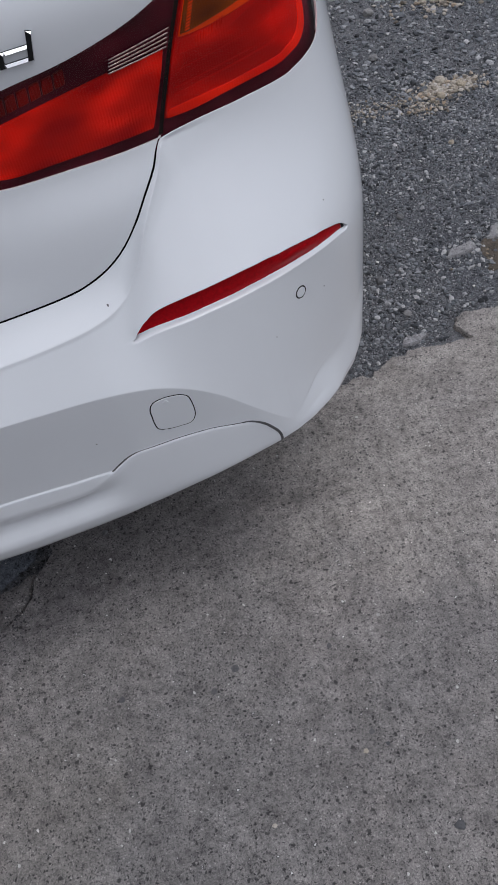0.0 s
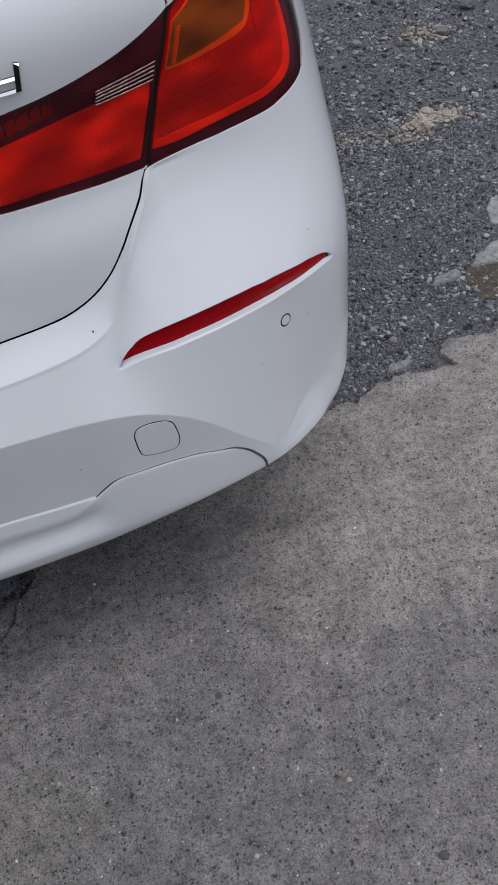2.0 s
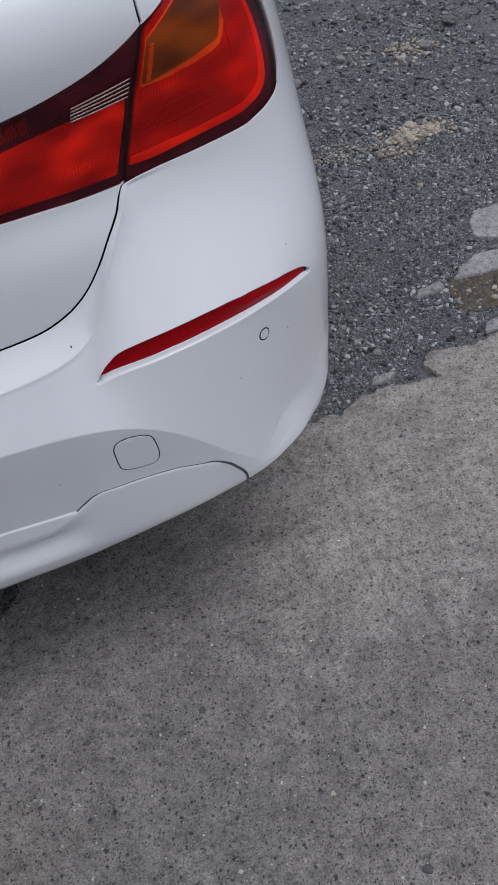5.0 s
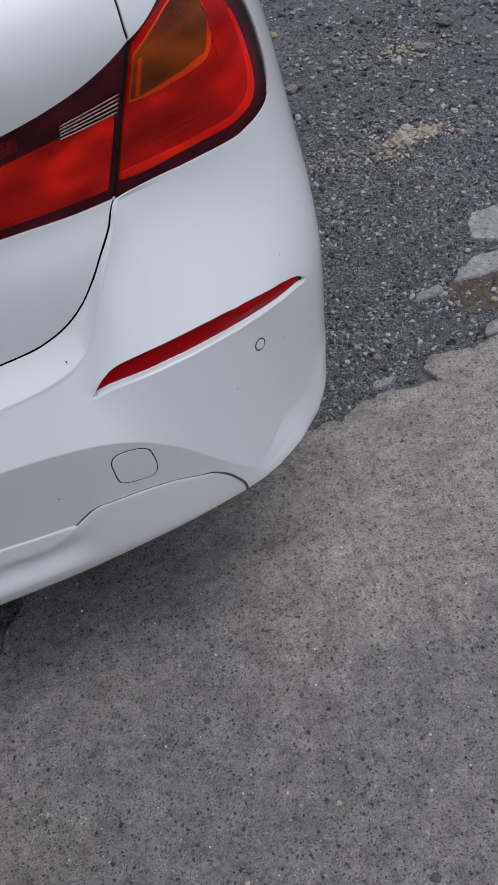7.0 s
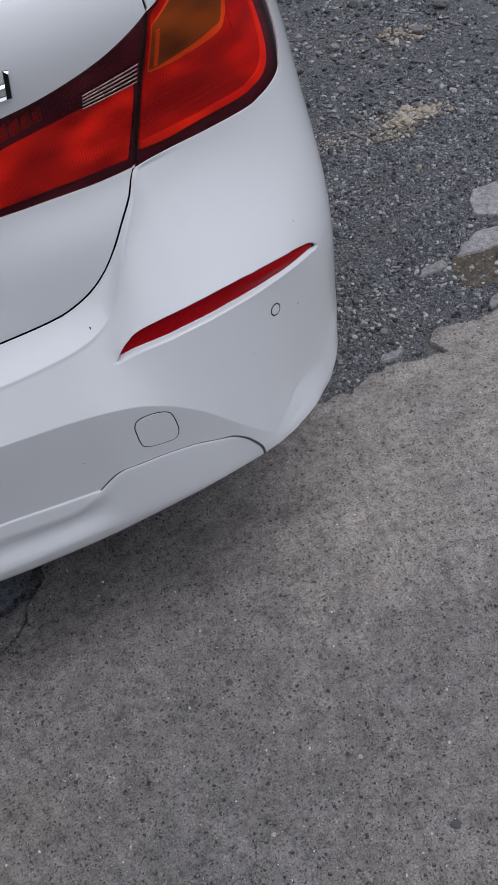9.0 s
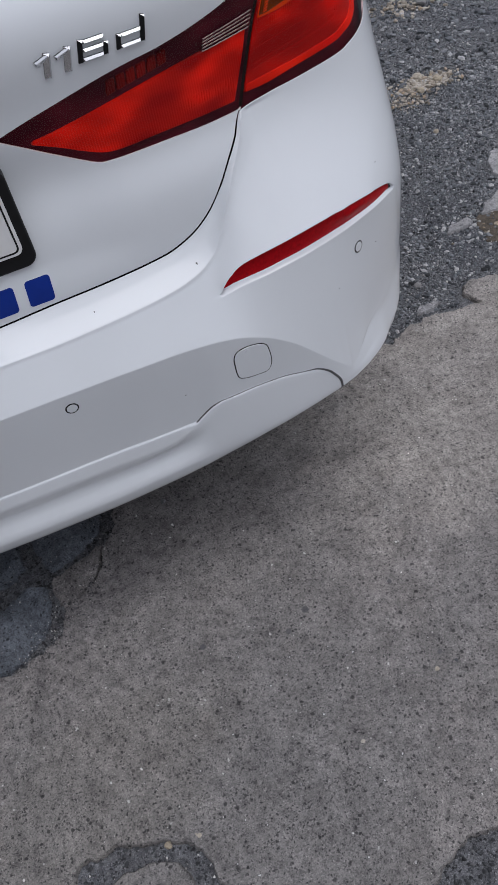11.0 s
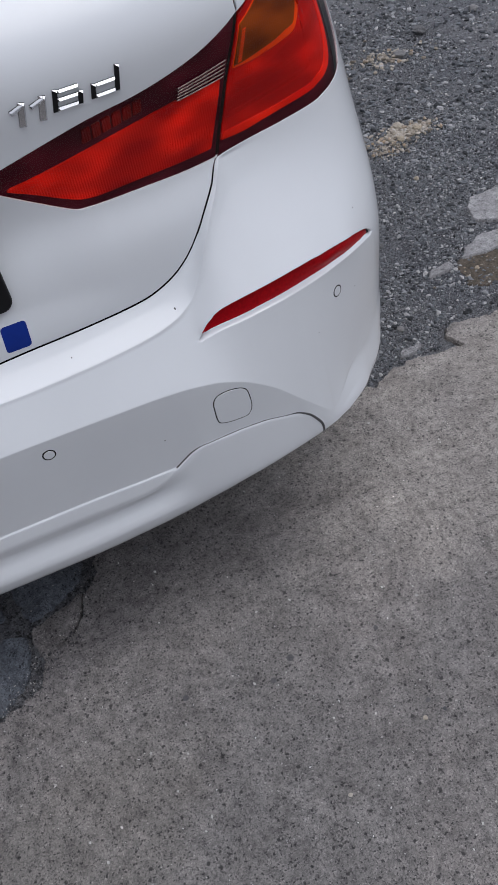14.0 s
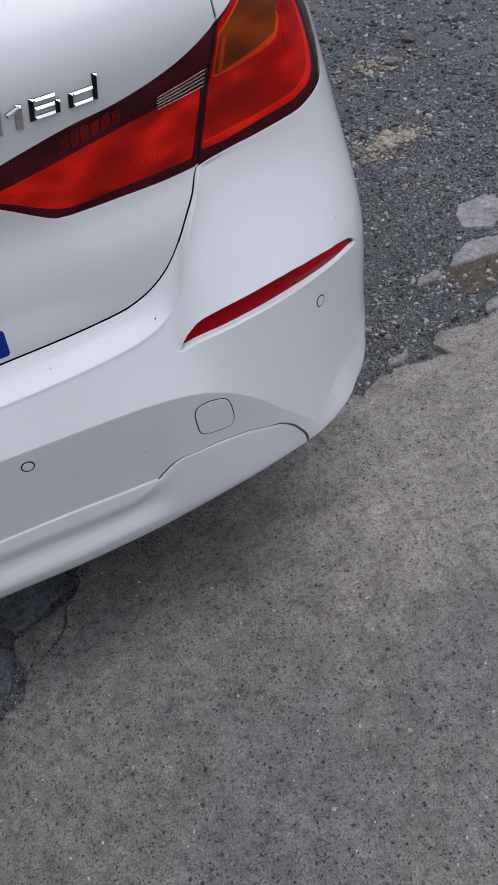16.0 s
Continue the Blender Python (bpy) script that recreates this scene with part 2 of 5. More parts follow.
STONE = stone_material("gravel_stone", [(0.018, 0.0195, 0.022), (0.054, 0.059, 0.068), (0.108, 0.117, 0.132), (0.152, 0.163, 0.180), (0.20, 0.211, 0.228), (0.27, 0.280, 0.295), (0.47, 0.47, 0.475)])
DARK_GRIT = stone_material("dark_grit", [(0.016, 0.0165, 0.019), (0.03, 0.031, 0.035), (0.05, 0.052, 0.058), (0.08, 0.082, 0.09), (0.16, 0.16, 0.165)])
PALE_STONE = stone_material("pale_stone", [(0.28, 0.24, 0.18), (0.38, 0.33, 0.25), (0.46, 0.43, 0.38)], False)
GREY_STONE = stone_material("grey_stone", [(0.10, 0.10, 0.105), (0.17, 0.17, 0.175), (0.27, 0.265, 0.26)], False)
DARK_STONE = stone_material("dark_stone", [(0.06, 0.063, 0.072), (0.10, 0.10, 0.104), (0.135, 0.133, 0.134)], False)
TAN_STONE = stone_material("tan_gravel", [(0.14, 0.12, 0.10), (0.26, 0.225, 0.18), (0.40, 0.36, 0.30), (0.44, 0.41, 0.37), (0.34, 0.25, 0.16)])
WHITE_GRIT = stone_material("white_grit", [(0.30, 0.29, 0.28), (0.5, 0.49, 0.47), (0.62, 0.61, 0.59)])
SAND = pavement_material("brown_sand", [(0.04, 0.034, 0.028), (0.075, 0.063, 0.05), (0.11, 0.093, 0.074), (0.16, 0.137, 0.108), (0.4, 0.36, 0.3)], [(0.8, 0.8, 0.8), (1.1, 1.1, 1.1)])
CONCRETE = pavement_material("pale_concrete", [(0.15, 0.15, 0.155), (0.25, 0.25, 0.258), (0.34, 0.34, 0.35), (0.41, 0.41, 0.42), (0.6, 0.6, 0.6)], [(0.8, 0.8, 0.8), (1.1, 1.1, 1.1)])

WALL = pavement_material("grey_render", [(0.10, 0.10, 0.10), (0.17, 0.165, 0.16), (0.20, 0.195, 0.19), (0.23, 0.225, 0.22), (0.25, 0.25, 0.25)], [(0.85, 0.85, 0.85), (1.1, 1.1, 1.1)])


# ---- mesh helpers ----
from mathutils.geometry import delaunay_2d_cdt

def mesh_object(name, verts, faces, mat, parent=None, label="", normals=None, smooth=True):
    me = bpy.data.meshes.new(name)
    me.from_pydata([tuple(map(float, v)) for v in verts], [], [tuple(map(int, f)) for f in faces])
    me.materials.append(mat)
    if smooth:
        me.polygons.foreach_set("use_smooth", [True] * len(me.polygons))
    me.update()
    if normals is not None:
        me.normals_split_custom_set_from_vertices([tuple(map(float, n)) for n in normals])
    ob = new(name, me)
    if parent:
        ob.parent = parent
    if label:
        ob["label"] = label
    return ob


def part(name, bm, mat, parent, label="", smooth=True):
    me = bpy.data.meshes.new(name)
    bm.to_mesh(me)
    bm.free()
    me.materials.append(mat)
    if smooth:
        me.polygons.foreach_set("use_smooth", [True] * len(me.polygons))
    ob = new(name, me)
    ob.parent = parent
    if label:
        ob["label"] = label
    return ob


def thing(name, label, category, group="", kind=""):
    return tagged(new(name), label, category, group, kind)


def spline(points, n=16):
    """A smooth line through points of the plane."""
    p = np.array(points, float)
    p = np.vstack([2 * p[0] - p[1], p, 2 * p[-1] - p[-2]])
    out = []
    for i in range(1, len(p) - 2):
        a, b, c, d = p[i - 1 : i + 3]
        k = [0.0]
        for u, v in ((a, b), (b, c), (c, d)):
            k.append(k[-1] + max(np.linalg.norm(v - u), 1e-6) ** 0.5)
        for t in np.linspace(k[1], k[2], n, endpoint=False):
            a1 = (k[1] - t) / (k[1] - k[0]) * a + (t - k[0]) / (k[1] - k[0]) * b
            a2 = (k[2] - t) / (k[2] - k[1]) * b + (t - k[1]) / (k[2] - k[1]) * c
            a3 = (k[3] - t) / (k[3] - k[2]) * c + (t - k[2]) / (k[3] - k[2]) * d
            b1 = (k[2] - t) / (k[2] - k[0]) * a1 + (t - k[0]) / (k[2] - k[0]) * a2
            b2 = (k[3] - t) / (k[3] - k[1]) * a2 + (t - k[1]) / (k[3] - k[1]) * a3
            out.append((k[2] - t) / (k[2] - k[1]) * b1 + (t - k[1]) / (k[2] - k[1]) * b2)
    out.append(p[-2])
    return np.array(out)


def inside(points, poly):
    x, y = points[:, 0], points[:, 1]
    ok = np.zeros(len(points), bool)
    for (x0, y0), (x1, y1) in zip(poly, np.roll(poly, -1, 0)):
        cross = (y0 > y) != (y1 > y)
        ok ^= cross & (x < (x1 - x0) * (y - y0) / (y1 - y0 + 1e-15) + x0)
    return ok


def dense(poly, step):
    """A closed outline, cut into pieces no longer than step."""
    out = []
    for a, b in zip(poly, np.roll(poly, -1, 0)):
        n = max(1, int(math.ceil(np.linalg.norm(b - a) / step)))
        out += [a + (b - a) * i / n for i in range(n)]
    return np.array(out)


def triangles(outlines, step):
    """Triangles over the first outline less the others: points, faces, and the outlines' indices."""
    pts, edges, loops = [], [], []
    for o in outlines:
        at = len(pts)
        pts += list(o)
        loops.append(list(range(at, at + len(o))))
        edges += [(at + i, at + (i + 1) % len(o)) for i in range(len(o))]
    rim = np.array(pts)
    lo, hi = rim.min(0), rim.max(0)
    gx, gy = np.meshgrid(np.arange(lo[0], hi[0], step), np.arange(lo[1], hi[1], step))
    g = np.stack([gx.ravel(), gy.ravel()], 1)
    g = g[inside(g, outlines[0])]
    for o in outlines[1:]:
        g = g[~inside(g, o)]
    if len(g):
        far = np.full(len(g), 9.0)
        for chunk in np.array_split(rim, max(1, len(rim) // 200)):
            far = np.minimum(far, np.linalg.norm(g[:, None] - chunk[None], axis=2).min(1))
        g = g[far > 0.45 * step]
    allp = np.vstack([rim, g]) if len(g) else rim
    v, _, f, *_ = delaunay_2d_cdt([Vector(p) for p in allp], edges, [], 0, 1e-7)
    v = np.array([tuple(p) for p in v])
    f = np.array([t for t in f if len(t) == 3])
    mid = v[f].mean(1)
    keep = inside(mid, outlines[0])
    for o in outlines[1:]:
        keep &= ~inside(mid, o)
    return v, f[keep], loops


def wobble(poly, step, size, scale, seed=0.0):
    """A rough, broken outline."""
    p = dense(np.array(poly, float), step)
    d = np.roll(p, -1, 0) - np.roll(p, 1, 0)
    d /= np.linalg.norm(d, axis=1)[:, None] + 1e-12
    k = np.array([noise.fractal(Vector((x * scale, y * scale, seed)), 0.8, 2.0, 4) for x, y in p])
    return p + np.stack([d[:, 1], -d[:, 0]], 1) * (k * size)[:, None]


def slab(name, outlines, top, bottom, mat, parent=None, label="", step=0.5, relief=0.0, scale=3):
    """A flat plate with broken edges, which slope down to the bottom."""
    v, f, loops = triangles(outlines, step)
    z = np.array([top + relief * noise.noise(Vector((x * scale, y * scale, 1.5))) for x, y in v])
    verts = [(x, y, h) for (x, y), h in zip(v, z)]
    faces = [tuple(t) for t in f]
    a, b, c = (np.array(verts[i]) for i in faces[0])
    if np.cross(b - a, c - a)[2] < 0:
        faces = [t[::-1] for t in faces]
    for loop, o in zip(loops, outlines):
        d = np.roll(o, -1, 0) - np.roll(o, 1, 0)
        d /= np.linalg.norm(d, axis=1)[:, None] + 1e-12
        area = np.sum(o[:, 0] * np.roll(o[:, 1], -1) - np.roll(o[:, 0], -1) * o[:, 1])
        out = np.stack([d[:, 1], -d[:, 0]], 1) * np.sign(area)
        out = out if o is outlines[0] else -out
        rings = [loop]
        for away, drop in ((0.0025, 0.3), (0.004, 1.0)):
            at = len(verts)
            verts += [(x, y, top + (bottom - top) * drop) for x, y in o + out * away]
            rings.append(list(range(at, at + len(o))))
        for r, q in zip(rings, rings[1:]):
            for i in range(len(o)):
                j = (i + 1) % len(o)
                faces.append((r[i], q[i], q[j], r[j]))
    ob = mesh_object(name, verts, faces, mat, parent, label, smooth=False)
    bm = bmesh.new()
    bm.from_mesh(ob.data)
    bmesh.ops.recalc_face_normals(bm, faces=bm.faces)
    bm.to_mesh(ob.data)
    bm.free()
    return ob


ICO = [(0, 0, 1)] + [(0.894 * math.cos(a), 0.894 * math.sin(a), 0.447) for a in np.arange(5) * 1.2566] + [(0.894 * math.cos(a), 0.894 * math.sin(a), -0.447) for a in np.arange(5) * 1.2566 + 0.628] + [(0, 0, -1)]
ICO_FACES = [(0, 1 + i, 1 + (i + 1) % 5) for i in range(5)] + [(1 + i, 6 + i, 1 + (i + 1) % 5) for i in range(5)] + [(6 + i, 6 + (i + 1) % 5, 1 + (i + 1) % 5) for i in range(5)] + [(11, 6 + (i + 1) % 5, 6 + i) for i in range(5)]
OCTA = [(1, 0, 0), (0, 1, 0), (-1, 0, 0), (0, -1, 0), (0, 0, 1), (0, 0, -1)]
OCTA_FACES = [(0, 1, 4), (1, 2, 4), (2, 3, 4), (3, 0, 4), (1, 0, 5), (2, 1, 5), (3, 2, 5), (0, 3, 5)]


def splinters(name, x, y, z, r, mat, label, category, rng):
    """Very many small sharp chips, as one mesh."""
    n = len(x)
    base = np.array(OCTA) * rng.uniform(0.6, 1.3, (n, 6, 1)) * rng.uniform(0.5, 1.2, (n, 1, 3))
    a, b = rng.uniform(0, 6.28, (2, n))
    ca, sa, cb, sb = np.cos(a)[:, None], np.sin(a)[:, None], np.cos(b)[:, None] * 0.9, np.sin(b)[:, None]
    u, v, w = base[..., 0], base[..., 1] * cb - base[..., 2] * sb, base[..., 1] * sb + base[..., 2] * cb
    p = np.stack([u * ca - v * sa, u * sa + v * ca, w * 0.65], -1) * r[:, None, None] + np.stack([x, y, z + r * 0.3], -1)[:, None]
    f = (np.array(OCTA_FACES)[None] + (np.arange(n) * 6)[:, None, None]).reshape(-1, 3)
    me = bpy.data.meshes.new(name)
    me.vertices.add(n * 6)
    me.vertices.foreach_set("co", p.ravel())
    me.loops.add(len(f) * 3)
    me.loops.foreach_set("vertex_index", f.ravel().astype(np.int32))
    me.polygons.add(len(f))
    me.polygons.foreach_set("loop_start", np.arange(0, len(f) * 3, 3, dtype=np.int32))
    me.update(calc_edges=True)
    me.materials.append(mat)
    return tagged(new(name, me), label, category, kind="stuff")


def pebbles(name, spots, mat, label, category, rng, flat=0.62):
    """Broken stones at (x, y, z, size), as one mesh."""
    base = np.array(ICO)
    verts, faces = [], []
    for x, y, z, r in spots:
        turn = np.array(Euler(rng.uniform(0, 6.28, 3)).to_matrix())
        v = (base * rng.uniform(0.58, 1.30, (12, 1)) * rng.uniform(0.5, 1.2, 3)) @ turn.T
        v = v * (r, r, r * flat) + (x, y, z + r * flat * 0.45)
        at = len(verts)
        verts += v.tolist()
        faces += [(a + at, b + at, c + at) for a, b, c in ICO_FACES]
    ob = mesh_object(name, verts, faces, mat, smooth=False)
    return tagged(ob, label, category, kind="stuff")


# ---- the ground ----
BED = -0.014
far = 60.0
ground = mesh_object("ground", [(-far, -far, BED), (far, -far, BED), (far, far, BED), (-far, far, BED)], [(0, 1, 2, 3)], GRIT, smooth=False)
tagged(ground, "dark grey gravel and grit over compacted ground", "ground", kind="structure")

EDGE = [(-9, 0.62), (-4, 0.55), (-1.5, 0.47), (0.2, 0.42), (0.70, 0.405), (0.895, 0.425), (0.963, 0.42), (1.03, 0.448), (1.10, 0.463), (1.12, 0.456), (1.173, 0.452), (1.232, 0.446), (1.214, 0.475), (1.203, 0.508), (1.214, 0.528), (1.244, 0.53), (1.284, 0.52), (1.34, 0.518), (1.42, 0.535), (1.62, 0.56), (2.2, 0.64), (4, 0.9), (9, 1.5)]
HOLE_LEFT = [(-0.30, 0.02), (-0.17, -0.07), (-0.089, -0.062), (-0.036, -0.042), (-0.009, -0.034), (0.036, -0.012), (0.054, 0.022), (0.076, 0.051), (0.122, 0.071), (0.145, 0.116), (0.174, 0.17), (0.207, 0.237), (0.21, 0.30), (0.16, 0.36), (-0.05, 0.38), (-0.28, 0.30)]
HOLE_NEAR = [(-0.09, -0.53), (-0.045, -0.47), (-0.01, -0.434), (0.045, -0.424), (0.085, -0.438), (0.14, -0.447), (0.178, -0.485), (0.205, -0.56), (0.21, -0.70), (0.10, -0.78), (-0.06, -0.72)]
HOLE_RIGHT = [(0.49, -0.68), (0.53, -0.652), (0.585, -0.622), (0.64, -0.628), (0.66, -0.665), (0.62, -0.72), (0.54, -0.74)]


def rough_edge():
    p = []
    for a, b in zip(EDGE, EDGE[1:]):
        a, b = np.array(a), np.array(b)
        near = -0.5 < a[0] < 2.2
        n = max(1, int(np.linalg.norm(b - a) / (0.006 if near else 0.1)))
        p += [a + (b - a) * i / n for i in range(n)]
    p.append(np.array(EDGE[-1]))
    p = np.array(p)
    d = np.gradient(p, axis=0)
    d /= np.linalg.norm(d, axis=1)[:, None]
    k = np.array([noise.fractal(Vector((x * 22, y * 22, 3.0)), 0.7, 2.0, 5) for x, y in p])
    return p + np.stack([-d[:, 1], d[:, 0]], 1) * (k * 0.011)[:, None]


outline = np.vstack([rough_edge(), [(9, -9), (-9, -9)]])
holes = [wobble(h, 0.008, s, 24, i) for i, (h, s) in enumerate(((HOLE_LEFT, 0.013), (HOLE_NEAR, 0.012), (HOLE_RIGHT, 0.012)))]
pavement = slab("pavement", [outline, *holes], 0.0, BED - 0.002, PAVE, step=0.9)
tagged(pavement, "worn grey asphalt paving with a broken ragged edge", "pavement", kind="structure")

for pts, h, mat, words in (
    ([(-0.27, 0.03), (-0.15, -0.045), (-0.089, -0.043), (-0.071, -0.038), (-0.039, -0.020), (-0.007, -0.002), (0.012, 0.031), (0.026, 0.076), (0.020, 0.112), (-0.015, 0.120), (-0.068, 0.094), (-0.24, 0.10)], -0.003, PATCH, "cracked bluish-grey piece of old asphalt in a pothole"),
    ([(0.022, 0.223), (0.027, 0.18), (0.041, 0.147), (0.078, 0.160), (0.113, 0.172), (0.158, 0.204), (0.170, 0.240), (0.165, 0.31), (0.06, 0.33), (0.0, 0.27)], -0.005, PATCH, "cracked bluish-grey piece of old asphalt in a pothole"),
    ([(-0.26, 0.15), (-0.10, 0.14), (-0.041, 0.158), (-0.014, 0.180), (-0.018, 0.214), (-0.06, 0.33), (-0.22, 0.27)], -0.006, PATCH, "cracked bluish-grey piece of old asphalt in a pothole"),
    ([(0.040, 0.116), (0.073, 0.130), (0.124, 0.150), (0.152, 0.160), (0.140, 0.118), (0.115, 0.072), (0.082, 0.064), (0.061, 0.042), (0.046, 0.064)], -0.002, PAVE, "rough brownish chunk of asphalt broken loose in a pothole"),
):
    o = wobble(pts, 0.004, 0.007, 34, pts[0][0])
    tagged(slab("asphalt_piece", [o], h, BED - 0.002, mat, step=0.009, relief=0.006, scale=32), words, "asphalt piece", "broken asphalt pieces")
tagged(slab("asphalt_piece", [wobble([(-0.03, -0.56), (0.0, -0.487), (0.045, -0.475), (0.09, -0.472), (0.135, -0.49), (0.158, -0.545), (0.16, -0.66), (0.08, -0.72), (-0.02, -0.67)], 0.006, 0.006, 30, 5.0)], -0.002, BED - 0.002, PAVE, step=0.1), "worn grey piece of asphalt inside a gravel-filled crack", "asphalt piece", "broken asphalt pieces")

# pale flat remains of concrete and a sandy hollow in the gravel
for pts in (
    [(1.41, 0.765), (1.44, 0.80), (1.50, 0.835), (1.57, 0.83), (1.66, 0.80), (1.68, 0.77), (1.58, 0.755), (1.53, 0.77), (1.47, 0.755)],
    [(1.53, 0.90), (1.55, 0.97), (1.58, 1.01), (1.68, 1.02), (1.72, 0.93), (1.64, 0.89), (1.60, 0.875)],
    [(1.285, 0.735), (1.31, 0.755), (1.36, 0.765), (1.365, 0.75), (1.33, 0.735)],
    [(1.39, 0.55), (1.41, 0.585), (1.50, 0.60), (1.60, 0.62), (1.62, 0.575), (1.5, 0.56)],
    [(1.075, 0.492), (1.09, 0.51), (1.13, 0.512), (1.145, 0.50), (1.11, 0.488)],
):
    o = wobble(pts, 0.006, 0.009, 26, pts[0][1])
    tagged(slab("concrete_remnant", [o], -0.004, BED - 0.002, CONCRETE, step=0.1), "flat pale grey remnant of concrete in the gravel", "concrete remnant", "concrete remnants")
sand = slab("sand_patch", [wobble([(1.36, 0.66), (1.38, 0.735), (1.43, 0.765), (1.55, 0.76), (1.66, 0.75), (1.68, 0.66), (1.58, 0.63), (1.46, 0.625)], 0.008, 0.02, 18, 9.0)], BED + 0.004, BED - 0.002, SAND, step=0.1)
tagged(sand, "brown sandy patch of earth in the gravel", "sand", kind="structure")

rng = np.random.default_rng(4)


def edge_y(x):
    p = np.array(EDGE)
    keep = [i for i in range(len(p)) if i not in (11, 12)]
    return np.interp(x, p[keep, 0], p[keep, 1])


spots = []
for count, (x0, x1), (y0, y1), (small, large), power in (
    (26000, (0.80, 2.2), (0.40, 1.6), (0.0026, 0.0085), 2.6),
    (30000, (1.0, 3.3), (1.4, 4.6), (0.0025, 0.014), 3.0),
    (700, (0.85, 3.2), (0.45, 4.4), (0.005, 0.016), 2.4),
    (40, (1.2, 3.2), (1.5, 4.4), (0.012, 0.026), 1.8),
):
    x, y = rng.uniform(x0, x1, count), rng.uniform(y0, y1, count)
    r = small + (large - small) * rng.uniform(0, 1, count) ** power
    k = np.array([noise.noise(Vector((a * 5, b * 5, 2))) for a, b in zip(x, y)])
    ok = (y > edge_y(x) + 0.015 + r) & (k + rng.uniform(-0.6, 0.6, count) > -0.35)
    spots += [(a, b, BED, c) for a, b, c in zip(x[ok], y[ok], r[ok])]
pebbles("gravel", spots, STONE, "loose dark grey broken gravel of many sizes", "gravel", rng)
x, y = np.r_[rng.uniform(0.85, 1.80, 90000), rng.uniform(1.05, 2.1, 34000)], np.r_[rng.uniform(0.40, 1.50, 90000), rng.uniform(1.45, 2.4, 34000)]
keep = y > edge_y(x) + 0.006
x, y = x[keep], y[keep]
splinters("gravel_grit", x, y, np.full(len(x), BED), 0.0010 + 0.0026 * rng.uniform(0, 1, len(x)) ** 2 * (0.7 + 0.3 * y), STONE, "fine sharp dark grey grit between the gravel", "grit", rng)

spots = []
for poly, n in ((HOLE_LEFT, 5200), (HOLE_NEAR, 2600), (HOLE_RIGHT, 700)):
    p = np.array(poly)
    q = rng.uniform(p.min(0), p.max(0), (n, 2))
    q = q[inside(q, p)]
    spots += [(a, b, BED + 0.003 * rng.uniform(), 0.0010 + 0.0042 * rng.uniform() ** 3) for a, b in q]
for _ in range(700):  # grit strewn over the broken rims
    k = rng.integers(4, len(HOLE_LEFT) - 4)
    a, b = np.array(HOLE_LEFT[k]), np.array(HOLE_LEFT[k - 1])
    p = a + (b - a) * rng.uniform() + rng.normal(0, 0.014, 2)
    spots.append((p[0], p[1], -0.0005, 0.0007 + 0.0022 * rng.uniform() ** 3))
pebbles("crack_grit", spots, DARK_GRIT, "dark loose grit filling cracks in the asphalt", "grit", rng)

# pale stones among the tan patch
spots = []
for cx, cy, sx, sy, n, small, large in ((1.61, 1.48, 0.050, 0.024, 620, 0.0015, 0.012), (1.40, 1.46, 0.11, 0.028, 420, 0.0015, 0.007), (1.52, 1.41, 0.045, 0.028, 200, 0.0015, 0.009), (1.80, 2.02, 0.09, 0.05, 120, 0.004, 0.016), (1.52, 0.70, 0.09, 0.045, 60, 0.002, 0.007)):
    for _ in range(n):
        x, y = rng.normal(cx, sx), rng.normal(cy, sy)
        if y > edge_y(x) + 0.02:
            spots.append((x, y, BED + 0.002, small + (large - small) * rng.uniform() ** 2))
pebbles("tan_gravel", spots, TAN_STONE, "patch of tan and cream broken stones", "gravel", rng)

spots = []
for _ in range(1500):
    x, y = rng.uniform(-0.6, 1.7), rng.uniform(-0.9, 0.45)
    spots.append((x, y, -0.0003, 0.0008 + 0.0026 * rng.uniform() ** 4))
for _ in range(260):
    k = rng.integers(3, 12)
    a, b = np.array(HOLE_LEFT[k]), np.array(HOLE_LEFT[k - 1])
    p = a + (b - a) * rng.uniform() + rng.normal(0, 0.022, 2)
    spots.append((p[0], p[1], -0.001, 0.0007 + 0.0016 * rng.uniform() ** 3))
for _ in range(5200):
    x, y = rng.uniform(0.9, 2.6), rng.uniform(0.5, 3.2)
    if y > edge_y(x) + 0.02:
        spots.append((x, y, BED + 0.004, 0.0009 + 0.0042 * rng.uniform() ** 6))
pebbles("white_grit", spots, WHITE_GRIT, "small scattered white stone chips", "grit", rng, 0.5)


def rock_shape(seed, squash):
    """One weathered stone, about one unit across."""
    bm = bmesh.new()
    bmesh.ops.create_icosphere(bm, subdivisions=3, radius=0.5)
    for v in bm.verts:
        d = v.co.normalized()
        k = 1 + 0.28 * noise.noise(d * 1.6 + Vector((seed, 0, 0))) + 0.10 * noise.noise(d * 5 + Vector((0, seed, 0)))
        v.co = d * 0.5 * k
        v.co.z *= squash
    for _ in range(5):
        n = Vector(rng.normal(size=3)).normalized()
        for v in bm.verts:
            over = v.co.dot(n) - 0.36
            if over > 0:
                v.co -= n * over * 0.85
    return bm


def rock(x, y, size, seed, mat, label, z=BED, squash=0.62):
    bm = rock_shape(seed, squash)
    for v in bm.verts:
        v.co *= size
    low = min(v.co.z for v in bm.verts)
    for v in bm.verts:
        v.co.z -= low + 0.1 * size
    me = bpy.data.meshes.new("stone")
    bm.to_mesh(me)
    bm.free()
    me.materials.append(mat)
    me.polygons.foreach_set("use_smooth", [False] * len(me.polygons))
    ob = new("stone", me)
    ob.matrix_world = pose(x, y, z, 0, 0, seed * 77)
    return tagged(ob, label, "stone", "loose stones")


